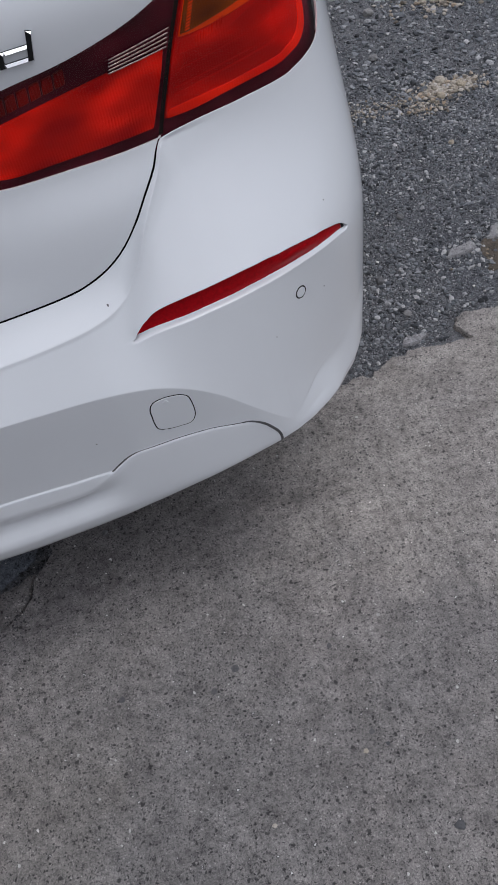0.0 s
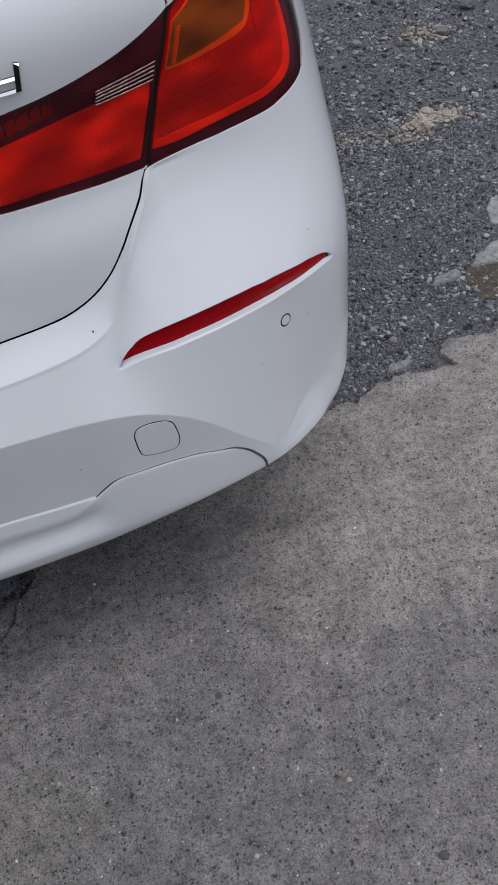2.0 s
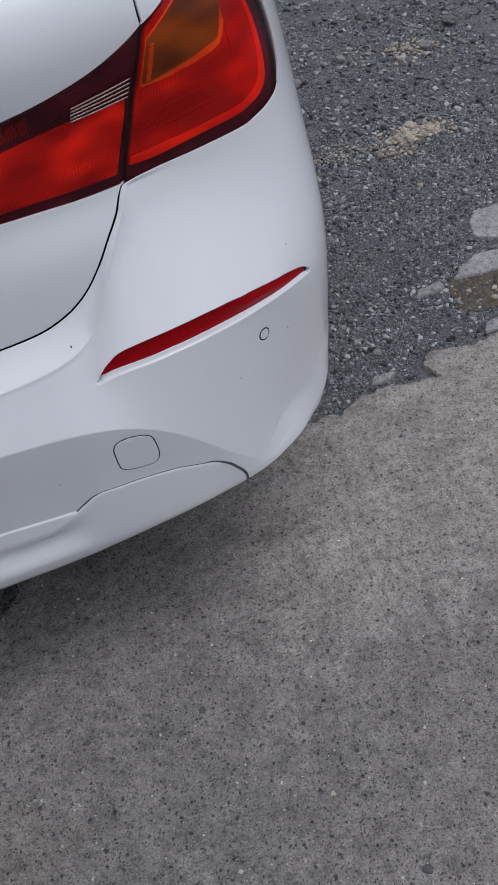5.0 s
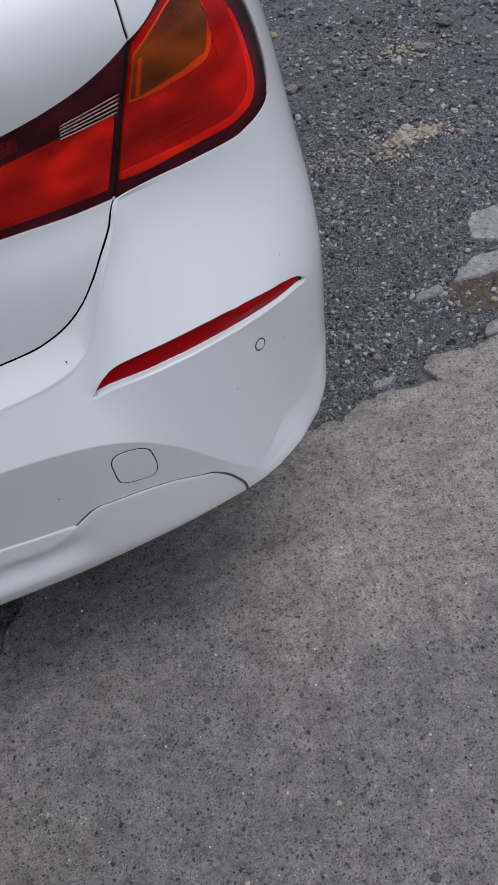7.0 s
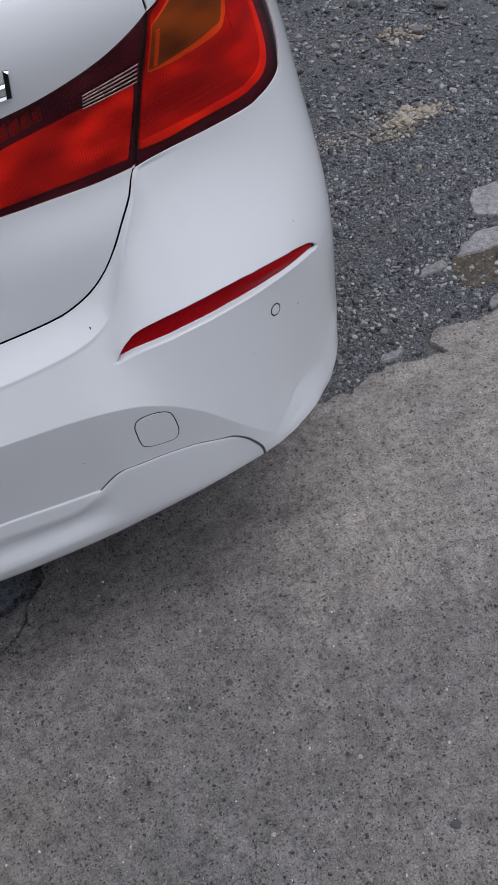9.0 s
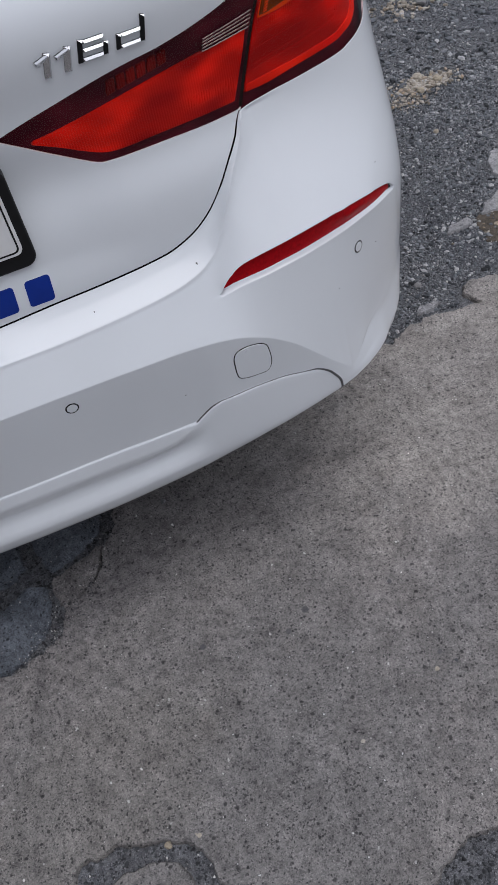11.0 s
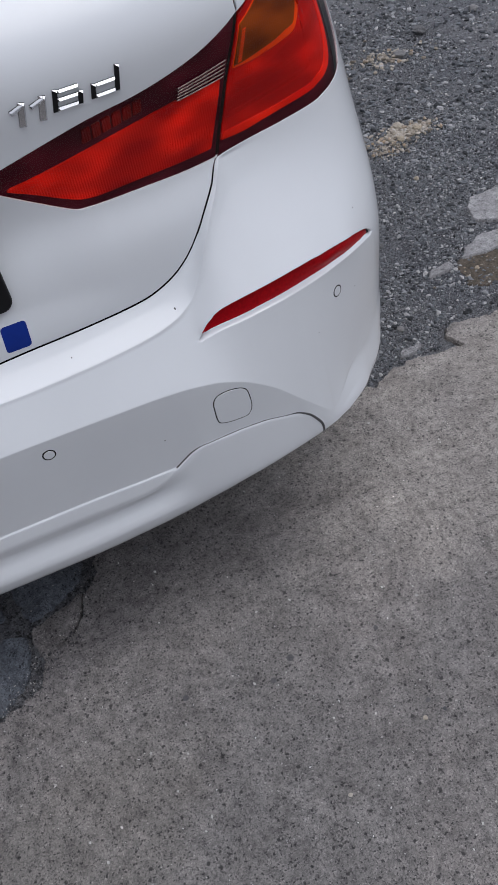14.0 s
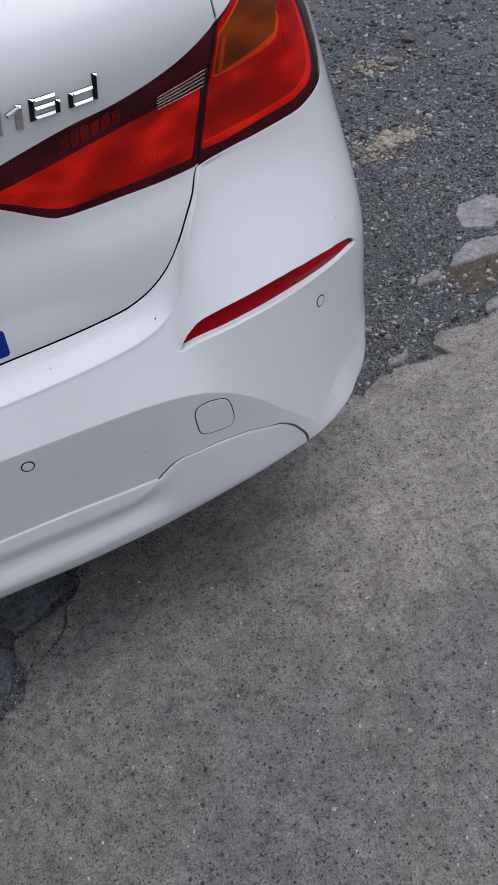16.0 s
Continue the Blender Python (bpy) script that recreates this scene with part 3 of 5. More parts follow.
for i, (x, y, size, mat) in enumerate((
    (2.02, 2.14, 0.075, GREY_STONE), (1.86, 2.00, 0.07, GREY_STONE), (1.60, 1.52, 0.05, PALE_STONE), (1.645, 1.47, 0.045, PALE_STONE), (1.57, 1.44, 0.04, PALE_STONE),
    (1.12, 0.585, 0.028, GREY_STONE), (1.10, 0.72, 0.034, GREY_STONE), (1.24, 0.94, 0.03, GREY_STONE), (1.50, 1.20, 0.026, PALE_STONE), (1.53, 0.72, 0.022, PALE_STONE),
    (1.585, 0.735, 0.026, PALE_STONE), (1.47, 0.665, 0.024, PALE_STONE), (1.42, 0.71, 0.02, PALE_STONE), (1.25, 1.68, 0.05, GREY_STONE), (1.46, 1.75, 0.045, GREY_STONE),
    (1.35, 1.95, 0.06, GREY_STONE), (1.55, 2.05, 0.055, GREY_STONE), (1.75, 2.35, 0.06, GREY_STONE), (2.3, 2.2, 0.06, GREY_STONE), (1.42, 2.4, 0.05, PALE_STONE),
)):
    words = "weathered mid-grey broken stone lying on the gravel" if mat is GREY_STONE else "small cream-coloured stone lying on the gravel"
    rock(x, y, size * 0.72, i * 1.37 + 0.4, mat, words)
rock(0.180, -0.462, 0.020, 3.3, PALE_STONE, "yellowish splinter of stone at a crack", -0.004, 0.3)
rock(0.127, -0.458, 0.013, 5.1, PALE_STONE, "small yellow stone in a gravel crack", -0.008)
rock(0.773, -0.507, 0.017, 7.7, DARK_STONE, "blue-black stone set in the asphalt", -0.004, 0.5)
rock(0.313, 0.21, 0.012, 2.9, GREY_STONE, "small round grey stone on the asphalt", -0.001)
for i, (x, y, size) in enumerate(((0.499, -0.155, 0.016), (0.452, -0.184, 0.014), (0.673, -0.165, 0.011), (0.693, -0.332, 0.011), (0.712, -0.358, 0.009), (0.289, -0.149, 0.014))):
    rock(x, y, size, i * 2.1 + 1.0, DARK_STONE, "dark worn stone set flush in the asphalt", -size * 0.20, 0.4)
rock(0.495, -0.427, 0.008, 8.2, PALE_STONE, "tiny pale yellow pebble on the asphalt", 0.0)
rock(0.672, -0.36, 0.009, 6.1, PALE_STONE, "tiny pale yellow pebble on the asphalt", 0.0)


def plain_wall(name, x0, x1, y, height, label):
    """A rendered wall with a coping, standing on the ground."""
    bm = bmesh.new()
    for a, b, c, d, z0, z1 in ((x0, x1, y - 0.15, y + 0.15, BED, height), (x0 - 0.06, x1 + 0.06, y - 0.21, y + 0.21, height, height + 0.12)):
        bmesh.ops.create_cube(bm, size=1, matrix=Matrix.Translation(((a + b) / 2, (c + d) / 2, (z0 + z1) / 2)) @ Matrix.Diagonal((b - a, d - c, z1 - z0, 1)))
    me = bpy.data.meshes.new(name)
    bm.to_mesh(me)
    bm.free()
    me.materials.append(WALL)
    return tagged(new(name, me), label, "wall", kind="structure")


# added out of view to block the low sky and darken reflections
plain_wall("wall_south", -9.0, 1.2, -8.4, 5.6, "unseen plain grey wall added behind the viewpoint to shape reflections")


# ---- the car: its skin lies on one plan line (s: metres along it from the middle of the tail), at height z, set in by o ----
PLAN = [(0, 0), (0.11, 0.002), (0.24, 0.009), (0.38, 0.017), (0.48, 0.026), (0.58, 0.044), (0.68, 0.075), (0.752, 0.107), (0.802, 0.137), (0.848, 0.171), (0.872, 0.208), (0.885, 0.255), (0.892, 0.34), (0.895, 0.65), (0.895, 1.4), (0.895, 2.4), (0.892, 3.2), (0.87, 3.65), (0.80, 3.95), (0.66, 4.13), (0.40, 4.25), (0, 4.30)]
LINE = spline(PLAN, 40)
ALONG = np.r_[0, np.cumsum(np.linalg.norm(np.diff(LINE, axis=0), axis=1))]
TANGENT = np.gradient(LINE, ALONG, axis=0)
TANGENT /= np.linalg.norm(TANGENT, axis=1)[:, None]


def smooth(a, b, x):
    t = np.clip((np.asarray(x, float) - a) / (b - a), 0, 1)
    return t * t * (3 - 2 * t)


def table(x, pairs):
    return np.interp(x, [p[0] for p in pairs], [p[1] for p in pairs])


def curve(rows):
    """Smooth monotone functions of s through rows of (s, value, ...)."""
    r = np.array(rows, float)
    x, y = r[:, 0], r[:, 1:]
    h, d = np.diff(x)[:, None], np.diff(y, axis=0) / np.diff(x)[:, None]
    m = np.zeros_like(y)
    m[0], m[-1] = d[0], d[-1]
    same = d[:-1] * d[1:] > 0
    w1, w2 = 2 * h[1:] + h[:-1], h[1:] + 2 * h[:-1]
    m[1:-1] = np.where(same, (w1 + w2) / (w1 / np.where(same, d[:-1], 1) + w2 / np.where(same, d[1:], 1)), 0)

    def at(s):
        s = np.clip(np.abs(np.asarray(s, float)), x[0], x[-1])
        i = np.clip(np.searchsorted(x, s) - 1, 0, len(x) - 2)
        t = ((s - x[i]) / h[i, 0])[:, None]
        out = (1 + 2 * t) * (1 - t) ** 2 * y[i] + t * (1 - t) ** 2 * h[i] * m[i] + t * t * (3 - 2 * t) * y[i + 1] + t * t * (t - 1) * h[i] * m[i + 1]
        return out[:, 0] if out.shape[1] == 1 else out.T

    return at


def skin(s, z, o):
    """Places in the world for arrays of s (its sign: the side of the car), z and inset o."""
    a = np.abs(s)
    x, y = np.interp(a, ALONG, LINE[:, 0]), np.interp(a, ALONG, LINE[:, 1])
    tx, ty = np.interp(a, ALONG, TANGENT[:, 0]), np.interp(a, ALONG, TANGENT[:, 1])
    k = np.hypot(tx, ty)
    x, y = x - o * ty / k, y + o * tx / k
    return np.stack([np.where(s < 0, -x, x), y, z], -1)


TAIL = [(0.62, 0.074), (0.69, 0.075), (0.72, 0.077), (0.77, 0.0825), (0.80, 0.089), (0.825, 0.099), (0.85, 0.109), (0.95, 0.110), (1.0, 0.104), (1.03, 0.105), (1.06, 0.115), (1.09, 0.138), (1.12, 0.175)]
SIDE = [(0.40, -0.004), (0.62, -0.020), (0.69, -0.024), (0.75, -0.022), (0.8, -0.020), (0.87, -0.012), (0.94, 0.008), (1.0, 0.028), (1.06, 0.05), (1.09, 0.075), (1.12, 0.11)]


def upper_raw(s, z):
    """The inset of the tailgate and the quarter panels."""
    s, z = np.abs(s), np.asarray(z, float)
    k = np.stack([z + d * (1 + 2.2 * smooth(0.70, 0.84, s)) for d in (-0.012, -0.006, 0, 0.006, 0.012)])
    tail, side = table(k, TAIL).mean(0), table(k, SIDE).mean(0)
    hollow = 0.006 * smooth(0.44, 0.34, s) * smooth(0.71, 0.76, z) * smooth(0.93, 0.87, z)
    return tail + (side - tail) * smooth(0.722, table(z, [(0.65, 0.96), (0.70, 1.03), (0.75, 1.115), (0.80, 1.19), (0.87, 1.245)]), s) + hollow


def soften(row, width, step):
    """A row averaged along the car, held at both ends."""
    n = int(3 * width / step)
    k = np.exp(-0.5 * (np.arange(-n, n + 1) * step / width) ** 2)
    long = np.r_[row[n:0:-1], row, np.full(n, row[-1])]
    return np.convolve(long, k / k.sum(), "valid")


def flow(s, z, o, width):
    """How far to set each place in or out so that the skin runs smoothly round the corner."""
    p = skin(s, z, o)
    inward = skin(s, z, o + 1.0) - p
    moved = np.stack([soften(p[:, k], width, s[1] - s[0]) for k in range(2)], 1) - p[:, :2]
    return (moved * inward[:, :2]).sum(1) * smooth(0.68, 0.78, s) * smooth(1.25, 1.10, s)


GRID_S, GRID_Z = np.arange(0, 1.60, 0.004), np.arange(0.60, 1.15, 0.01)
GRID_O = np.array([upper_raw(GRID_S, np.full(len(GRID_S), z)) for z in GRID_Z])
SOFT_O = np.array([soften(row, 0.02, 0.004) for row in GRID_O])
pad = np.vstack([np.repeat(SOFT_O[:1], 8, 0), SOFT_O, np.repeat(SOFT_O[-1:], 8, 0)])
bell = np.exp(-0.5 * (np.arange(-8, 9) * 0.01 / 0.018) ** 2)
SOFT_O = sum(pad[k:k + len(GRID_Z)] * w for k, w in enumerate(bell / bell.sum()))
GRID_O += (SOFT_O - GRID_O) * (smooth(0.72, 0.84, GRID_S) * smooth(0.99, 0.90, GRID_S)) * smooth(0.62, 0.68, GRID_Z)[:, None] * smooth(1.13, 1.06, GRID_Z)[:, None]
GRID_FLOW = np.array([flow(GRID_S, np.full(len(GRID_S), z), row, 0.024) for z, row in zip(GRID_Z, GRID_O)])
GRID_FLOW += GRID_O - np.array([upper_raw(GRID_S, np.full(len(GRID_S), z)) for z in GRID_Z])


def upper_rough(s, z):
    a, z = np.abs(np.asarray(s, float)), np.asarray(z, float)
    fs, fz = np.clip(a / 0.004, 0, len(GRID_S) - 1.001), np.clip((z - 0.60) / 0.01, 0, len(GRID_Z) - 1.001)
    i, j = fs.astype(int), fz.astype(int)
    u, v = fs - i, fz - j
    d = (GRID_FLOW[j, i] * (1 - u) + GRID_FLOW[j, i + 1] * u) * (1 - v) + (GRID_FLOW[j + 1, i] * (1 - u) + GRID_FLOW[j + 1, i + 1] * u) * v
    return upper_raw(s, z) + d


SEAM = curve([(0, 0.688), (0.188, 0.691), (0.273, 0.6955), (0.361, 0.699), (0.454, 0.7065), (0.48, 0.7125), (0.508, 0.7235), (0.539, 0.7435), (0.568, 0.772), (0.591, 0.797), (0.618, 0.823), (0.643, 0.8512), (0.688, 0.852), (0.751, 0.8517), (0.80, 0.8535), (0.85, 0.8564), (0.91, 0.8610), (0.946, 0.8650), (0.9618, 0.8675), (0.9786, 0.8717), (0.9865, 0.8750), (0.9885, 0.872), (0.9905, 0.850), (0.9940, 0.815), (1.000, 0.787), (1.008, 0.770), (1.028, 0.756), (1.06, 0.748), (1.2, 0.742)])
BOTTOM = curve([(0, 0.288, 0.014), (0.125, 0.288, 0.014), (0.226, 0.287, 0.012), (0.334, 0.294, 0.008), (0.44, 0.318, -0.004), (0.545, 0.342, -0.017), (0.62, 0.355, -0.027), (0.68, 0.358, -0.032), (0.72, 0.354, -0.031), (0.76, 0.344, -0.023), (0.8, 0.331, -0.009), (0.86, 0.314, 0.016), (0.92, 0.304, 0.025), (1.2, 0.304, 0.025)])
BULGE = curve([(0, 0.345, -0.016), (0.226, 0.345, -0.017), (0.334, 0.352, -0.018), (0.44, 0.364, -0.025), (0.545, 0.375, -0.034), (0.62, 0.377, -0.04), (0.68, 0.371, -0.042), (0.72, 0.366, -0.04), (0.76, 0.362, -0.034), (0.8, 0.357, -0.026), (0.86, 0.354, -0.006), (0.92, 0.356, 0.006), (1.0, 0.356, 0.003), (1.2, 0.356, -0.01)])
LIP_LOW = curve([(0, 0.416, -0.009), (0.21, 0.4115, -0.009), (0.33, 0.4075, -0.011), (0.36, 0.4088, -0.012), (0.378, 0.4138, -0.012), (0.394, 0.4245, -0.0125), (0.407, 0.4340, -0.0128), (0.42, 0.4420, -0.0135), (0.437, 0.4560, -0.016), (0.46, 0.4655, -0.0195), (0.51, 0.4665, -0.023), (0.562, 0.4625, -0.028), (0.607, 0.4495, -0.034), (0.625, 0.4435, -0.036), (0.645, 0.4265, -0.0395), (0.664, 0.399, -0.042), (0.675, 0.386, -0.042), (0.7, 0.376, -0.04), (0.75, 0.374, -0.036), (0.8, 0.37, -0.024), (0.86, 0.37, -0.007), (1.0, 0.38, -0.002), (1.2, 0.38, -0.01)])
LIP = curve([(0, 0.44, -0.005), (0.26, 0.438, -0.006), (0.36, 0.437, -0.009), (0.409, 0.437, -0.011), (0.422, 0.446, -0.012), (0.445, 0.464, -0.016), (0.462, 0.47, -0.019), (0.51, 0.47, -0.022), (0.562, 0.466, -0.027), (0.607, 0.453, -0.033), (0.625, 0.447, -0.035), (0.645, 0.43, -0.039), (0.664, 0.403, -0.042), (0.675, 0.39, -0.042), (0.7, 0.38, -0.04), (0.75, 0.379, -0.035), (0.8, 0.375, -0.023), (0.86, 0.38, -0.005), (1.0, 0.39, -0.002), (1.2, 0.39, -0.01)])
STEP = curve([(0, 0.0026), (0.38, 0.0026), (0.42, 0.0026), (0.46, 0.0024), (0.54, 0.002), (0.58, 0.0015), (0.62, 0.001), (0.66, 0.0005), (0.70, 0), (1.2, 0)])
CREASE = curve([(0, 0.605, -0.008), (0.22, 0.602, -0.009), (0.4, 0.598, -0.011), (0.455, 0.594, -0.0135), (0.5, 0.585, -0.017), (0.545, 0.564, -0.021), (0.59, 0.528, -0.028), (0.635, 0.474, -0.035), (0.675, 0.425, -0.04), (0.693, 0.406, -0.0385), (0.708, 0.404, -0.036), (0.722, 0.411, -0.031), (0.74, 0.423, -0.023), (0.768, 0.433, -0.011), (0.797, 0.439, -0.0025), (0.827, 0.447, 0.0025), (0.852, 0.456, 0.0045), (0.879, 0.468, 0.005), (0.905, 0.482, 0.002), (0.95, 0.508, -0.008), (1.0, 0.525, -0.016), (1.2, 0.53, -0.02)])
SLOT_LOW = curve([(0, 0.638, 0.016), (0.45, 0.640, 0.021), (0.5045, 0.6415, 0.015), (0.544, 0.647, 0.011), (0.585, 0.6497, 0.0055), (0.62, 0.6517, 0.002), (0.665, 0.6510, 0), (0.72, 0.6490, 0), (0.77, 0.6475, 0), (0.817, 0.6440, 0), (0.85, 0.6405, 0), (0.868, 0.6370, 0), (0.8745, 0.6390, 0), (0.9, 0.639, -0.007), (0.95, 0.638, -0.017), (1.0, 0.638, -0.02), (1.2, 0.638, -0.02)])
SLOT_HIGH = curve([(0, 0.644, 0.018), (0.45, 0.645, 0.024), (0.5045, 0.6455, 0.017), (0.5095, 0.6480, 0.016), (0.512, 0.6525, 0.016), (0.5165, 0.6575, 0.016), (0.524, 0.665, 0.016), (0.531, 0.670, 0.0155), (0.537, 0.6752, 0.0145), (0.55, 0.6815, 0.012), (0.57, 0.6860, 0.010), (0.596, 0.6893, 0.007), (0.617, 0.6903, 0.005), (0.638, 0.6910, 0.003), (0.67, 0.6911, 0.0015), (0.70, 0.6892, 0), (0.725, 0.6860, 0), (0.778, 0.6788, 0), (0.805, 0.6732, 0), (0.83, 0.6660, 0), (0.848, 0.6595, 0), (0.86, 0.6530, 0), (0.867, 0.6470, 0), (0.8705, 0.6435, 0), (0.8745, 0.6420, 0), (0.9, 0.642, -0.007), (0.95, 0.641, -0.017), (1.0, 0.641, -0.02), (1.2, 0.641, -0.02)])
RIM = curve([(0, 0.6635, 0.031), (0.168, 0.6635, 0.031), (0.251, 0.6615, 0.0327), (0.338, 0.664, 0.0343), (0.429, 0.6715, 0.036), (0.479, 0.6795, 0.04), (0.515, 0.6935, 0.048), (0.543, 0.7260, 0.056), (0.565, 0.760, 0.065), (0.586, 0.790, 0.077), (0.611, 0.8190, 0.089), (0.632, 0.840, 0.100), (0.66, 0.846, 0.109), (0.7, 0.847, 0.108)])


def raw_rows(s):
    """Heights and insets, from the underside up, for an array of s."""
    zb, ob = BOTTOM(s)
    zg, og = BULGE(s)
    z2, o2 = LIP_LOW(s)
    zl, ol = LIP(s)
    zc, oc = CREASE(s)
    zs, os_ = SLOT_LOW(s)
    zh, oh = SLOT_HIGH(s)
    zt = SEAM(s) - 0.0014 - 0.0014 * smooth(0.67, 0.63, np.abs(s))
    ot = upper_rough(s, zt)
    zr, orr = RIM(s)
    a = np.abs(s)
    out = smooth(0.64, 0.70, a)
    zr, orr = zr + (zt - 0.006 - zr) * out, orr + (ot - orr) * out
    zr = np.minimum(zr, zt - 0.004)
    # towards the middle the face runs straight from the crease to the rim, farther out it swells over the slot
    swell = smooth(0.41, 0.60, a)
    face = lambda z: oc + (orr - oc) * (z - zc) / (zr - zc)  # noqa: E731
    os_, oh = face(zs) + (os_ - face(zs)) * swell, face(zh) + (oh - face(zh)) * swell
    turn = smooth(0.50, 0.60, a) * smooth(0.92, 0.76, a)
    step = STEP(s)
    dip = smooth(0.44, 0.36, a)

    def rise(f, g):
        z = zh + (zr - zh) * f
        o = oh + (orr - oh) * (f + (g - f) * turn)
        return z, o + (upper_rough(s, z) - o) * smooth(0.75, 0.92, a)

    rows = [
        (zb, ob + 0.03), (zb, ob + 0.006), (zb * 0.6 + zg * 0.4, ob * 0.45 + og * 0.55 - 0.004), (zg, og),
        (zg * (0.5 - 0.06 * dip) + z2 * (0.5 + 0.06 * dip), (og * 0.5 + o2 * 0.5) * (1 - dip) + 0.001 * dip), (z2, o2), (zl, ol), (zl + 0.0016, ol + step), (zl + (zc - zl) * 0.2, ol + step * 0.86 + (oc - ol) * 0.2), (zl + (zc - zl) * 0.45, ol + step * 0.56 + (oc - ol) * 0.45),
        (zc, oc), (zc * 0.5 + zs * 0.5, oc * 0.5 + os_ * 0.5), (zs - 0.012, os_ - 0.024 * (os_ - oc) / (zs - zc) * 0.5), (zs, os_), (zh, oh),
        rise(0.22, 0.28), rise(0.5, 0.61), rise(0.76, 0.86), (zr, orr), (zr * 0.45 + zt * 0.55, orr * 0.45 + ot * 0.55 + 0.0035 * smooth(0.60, 0.50, a)), (zt, ot),
    ]
    z, o = np.array([r[0] for r in rows]), np.array([r[1] for r in rows])
    z = np.maximum.accumulate(z + np.arange(len(rows))[:, None] * 1e-5, axis=0)
    return np.vstack([zb[None] + 0.03, z]), np.vstack([ob[None] + 0.09, o])


FINE = np.arange(0, 1.21, 0.0025)
ROW_Z, ROW_O = raw_rows(FINE)


for r in (12, 13, 14, 15, 16, 17, 18):
    ROW_O[r] = soften(ROW_O[r], 0.014, 0.0025)
    bend = flow(FINE, ROW_Z[r], ROW_O[r], 0.022 if r > 15 else 0.012)
    ROW_O[r] += bend
for r in (16, 17, 18):
    ROW_Z[r] = soften(ROW_Z[r], 0.010, 0.0025)
ROW_O[11] = np.where(FINE > 0.70, soften(ROW_O[11], 0.018, 0.0025), ROW_O[11])
ROW_Z[11] = np.where(FINE > 0.72, soften(ROW_Z[11], 0.018, 0.0025), ROW_Z[11])


def bumper_rows(s):
    """The rows at any s, softened along the car where the skin flows."""
    a = np.abs(s)
    rz, ro = raw_rows(s)
    for r in (11, 12, 13, 14, 15, 16, 17, 18):
        ro[r] = np.interp(a, FINE, ROW_O[r])
        if r in (11, 16, 17, 18):
            rz[r] = np.interp(a, FINE, ROW_Z[r])
    rz[1:] = np.maximum.accumulate(rz[1:], axis=0)
    return rz, ro


SPLITS = [[0], [0], [0.4], [0.25, 0.5, 0.75], [0.3, 0.6], [0.25, 0.5, 0.75], [0.25, 0.6, 0.9, 0.96], [0.33, 0.66], [0.03, 0.07, 0.2, 0.5], [0.3, 0.6], [0.3, 0.6, 0.85, 0.95, 0.985], [0.015, 0.05, 0.2, 0.4, 0.65], [0.3, 0.65, 0.85], [0.12, 0.25, 0.4, 0.55, 0.7, 0.85], [0.012, 0.03, 0.06, 0.1, 0.15, 0.25, 0.4, 0.55, 0.75, 0.9, 0.95, 0.97, 0.99], [0.012, 0.04, 0.1, 0.3, 0.6, 0.8], [0.2, 0.5, 0.8], [0.2, 0.5, 0.8], [0.2, 0.5, 0.8, 0.93], [0.07, 0.2, 0.6], [0.3, 0.7, 0.95]]


def raw_column(s):
    """The skin of the bumper at each s, before fairing: rows of z and o, and the feature rows."""
    rz, ro = bumper_rows(s)
    n = len(s)
    zs = []
    for k, cuts in enumerate(SPLITS):
        zs.append(rz[k])
        zs += [rz[k] + (rz[k + 1] - rz[k]) * c for c in cuts if c > 0]
    zs.append(rz[-1])
    z = np.array(zs)
    o = np.zeros_like(z)
    # crisp at the lip and the crease, soft above the slot
    above = np.clip((z - rz[15]) / 0.02, 0, 1) * np.clip((rz[19] - z) / 0.02, 0, 1)
    low = (z < rz[13]) & (z > rz[9])
    radius = 0.0011 + 0.014 * smooth(0.70, 0.76, np.abs(s)) * (z < rz[11] - 0.008) + 0.0085 * above * smooth(0.53, 0.66, np.abs(s)) + (0.010 - 0.0065 * smooth(0.46, 0.40, np.abs(s))) * (z < rz[6] - 0.004) + (0.006 + 0.012 * smooth(0.84, 0.74, np.abs(s))) * smooth(0.69, 0.74, np.abs(s)) * low + 0.022 * smooth(0.857, 0.89, np.abs(s)) * (z > rz[12]) * (z < rz[17])
    for i in range(n):
        base = np.arange(len(rz) - 1) * 1e-9
        for d in (-1, -0.6, -0.25, 0, 0.25, 0.6, 1):
            o[:, i] += np.interp(z[:, i] + d * radius[:, i], rz[1:, i] + base, ro[1:, i]) / 7
    o[0], z[0] = ro[0], rz[0]
    o[1] = ro[1]
    zl, zh = rz[14], rz[15]
    far = smooth(0.80, 0.94, np.abs(s)) * smooth(rz[15], rz[15] + 0.03, z)
    o += (np.array([upper_rough(s, row) for row in z]) - o) * far
    o -= 0.0015 * np.exp(-(((z - rz[19]) / 0.0036) ** 2)) * smooth(0.645, 0.62, np.abs(s))
    return z, o, rz


# one fair surface over the corner: the skin is bent as little as its shape allows, but for the slot and the crease
FAIR_S, FAIR_Z = np.arange(0.60, 1.26, 0.006), np.arange(0.392, 1.125, 0.008)


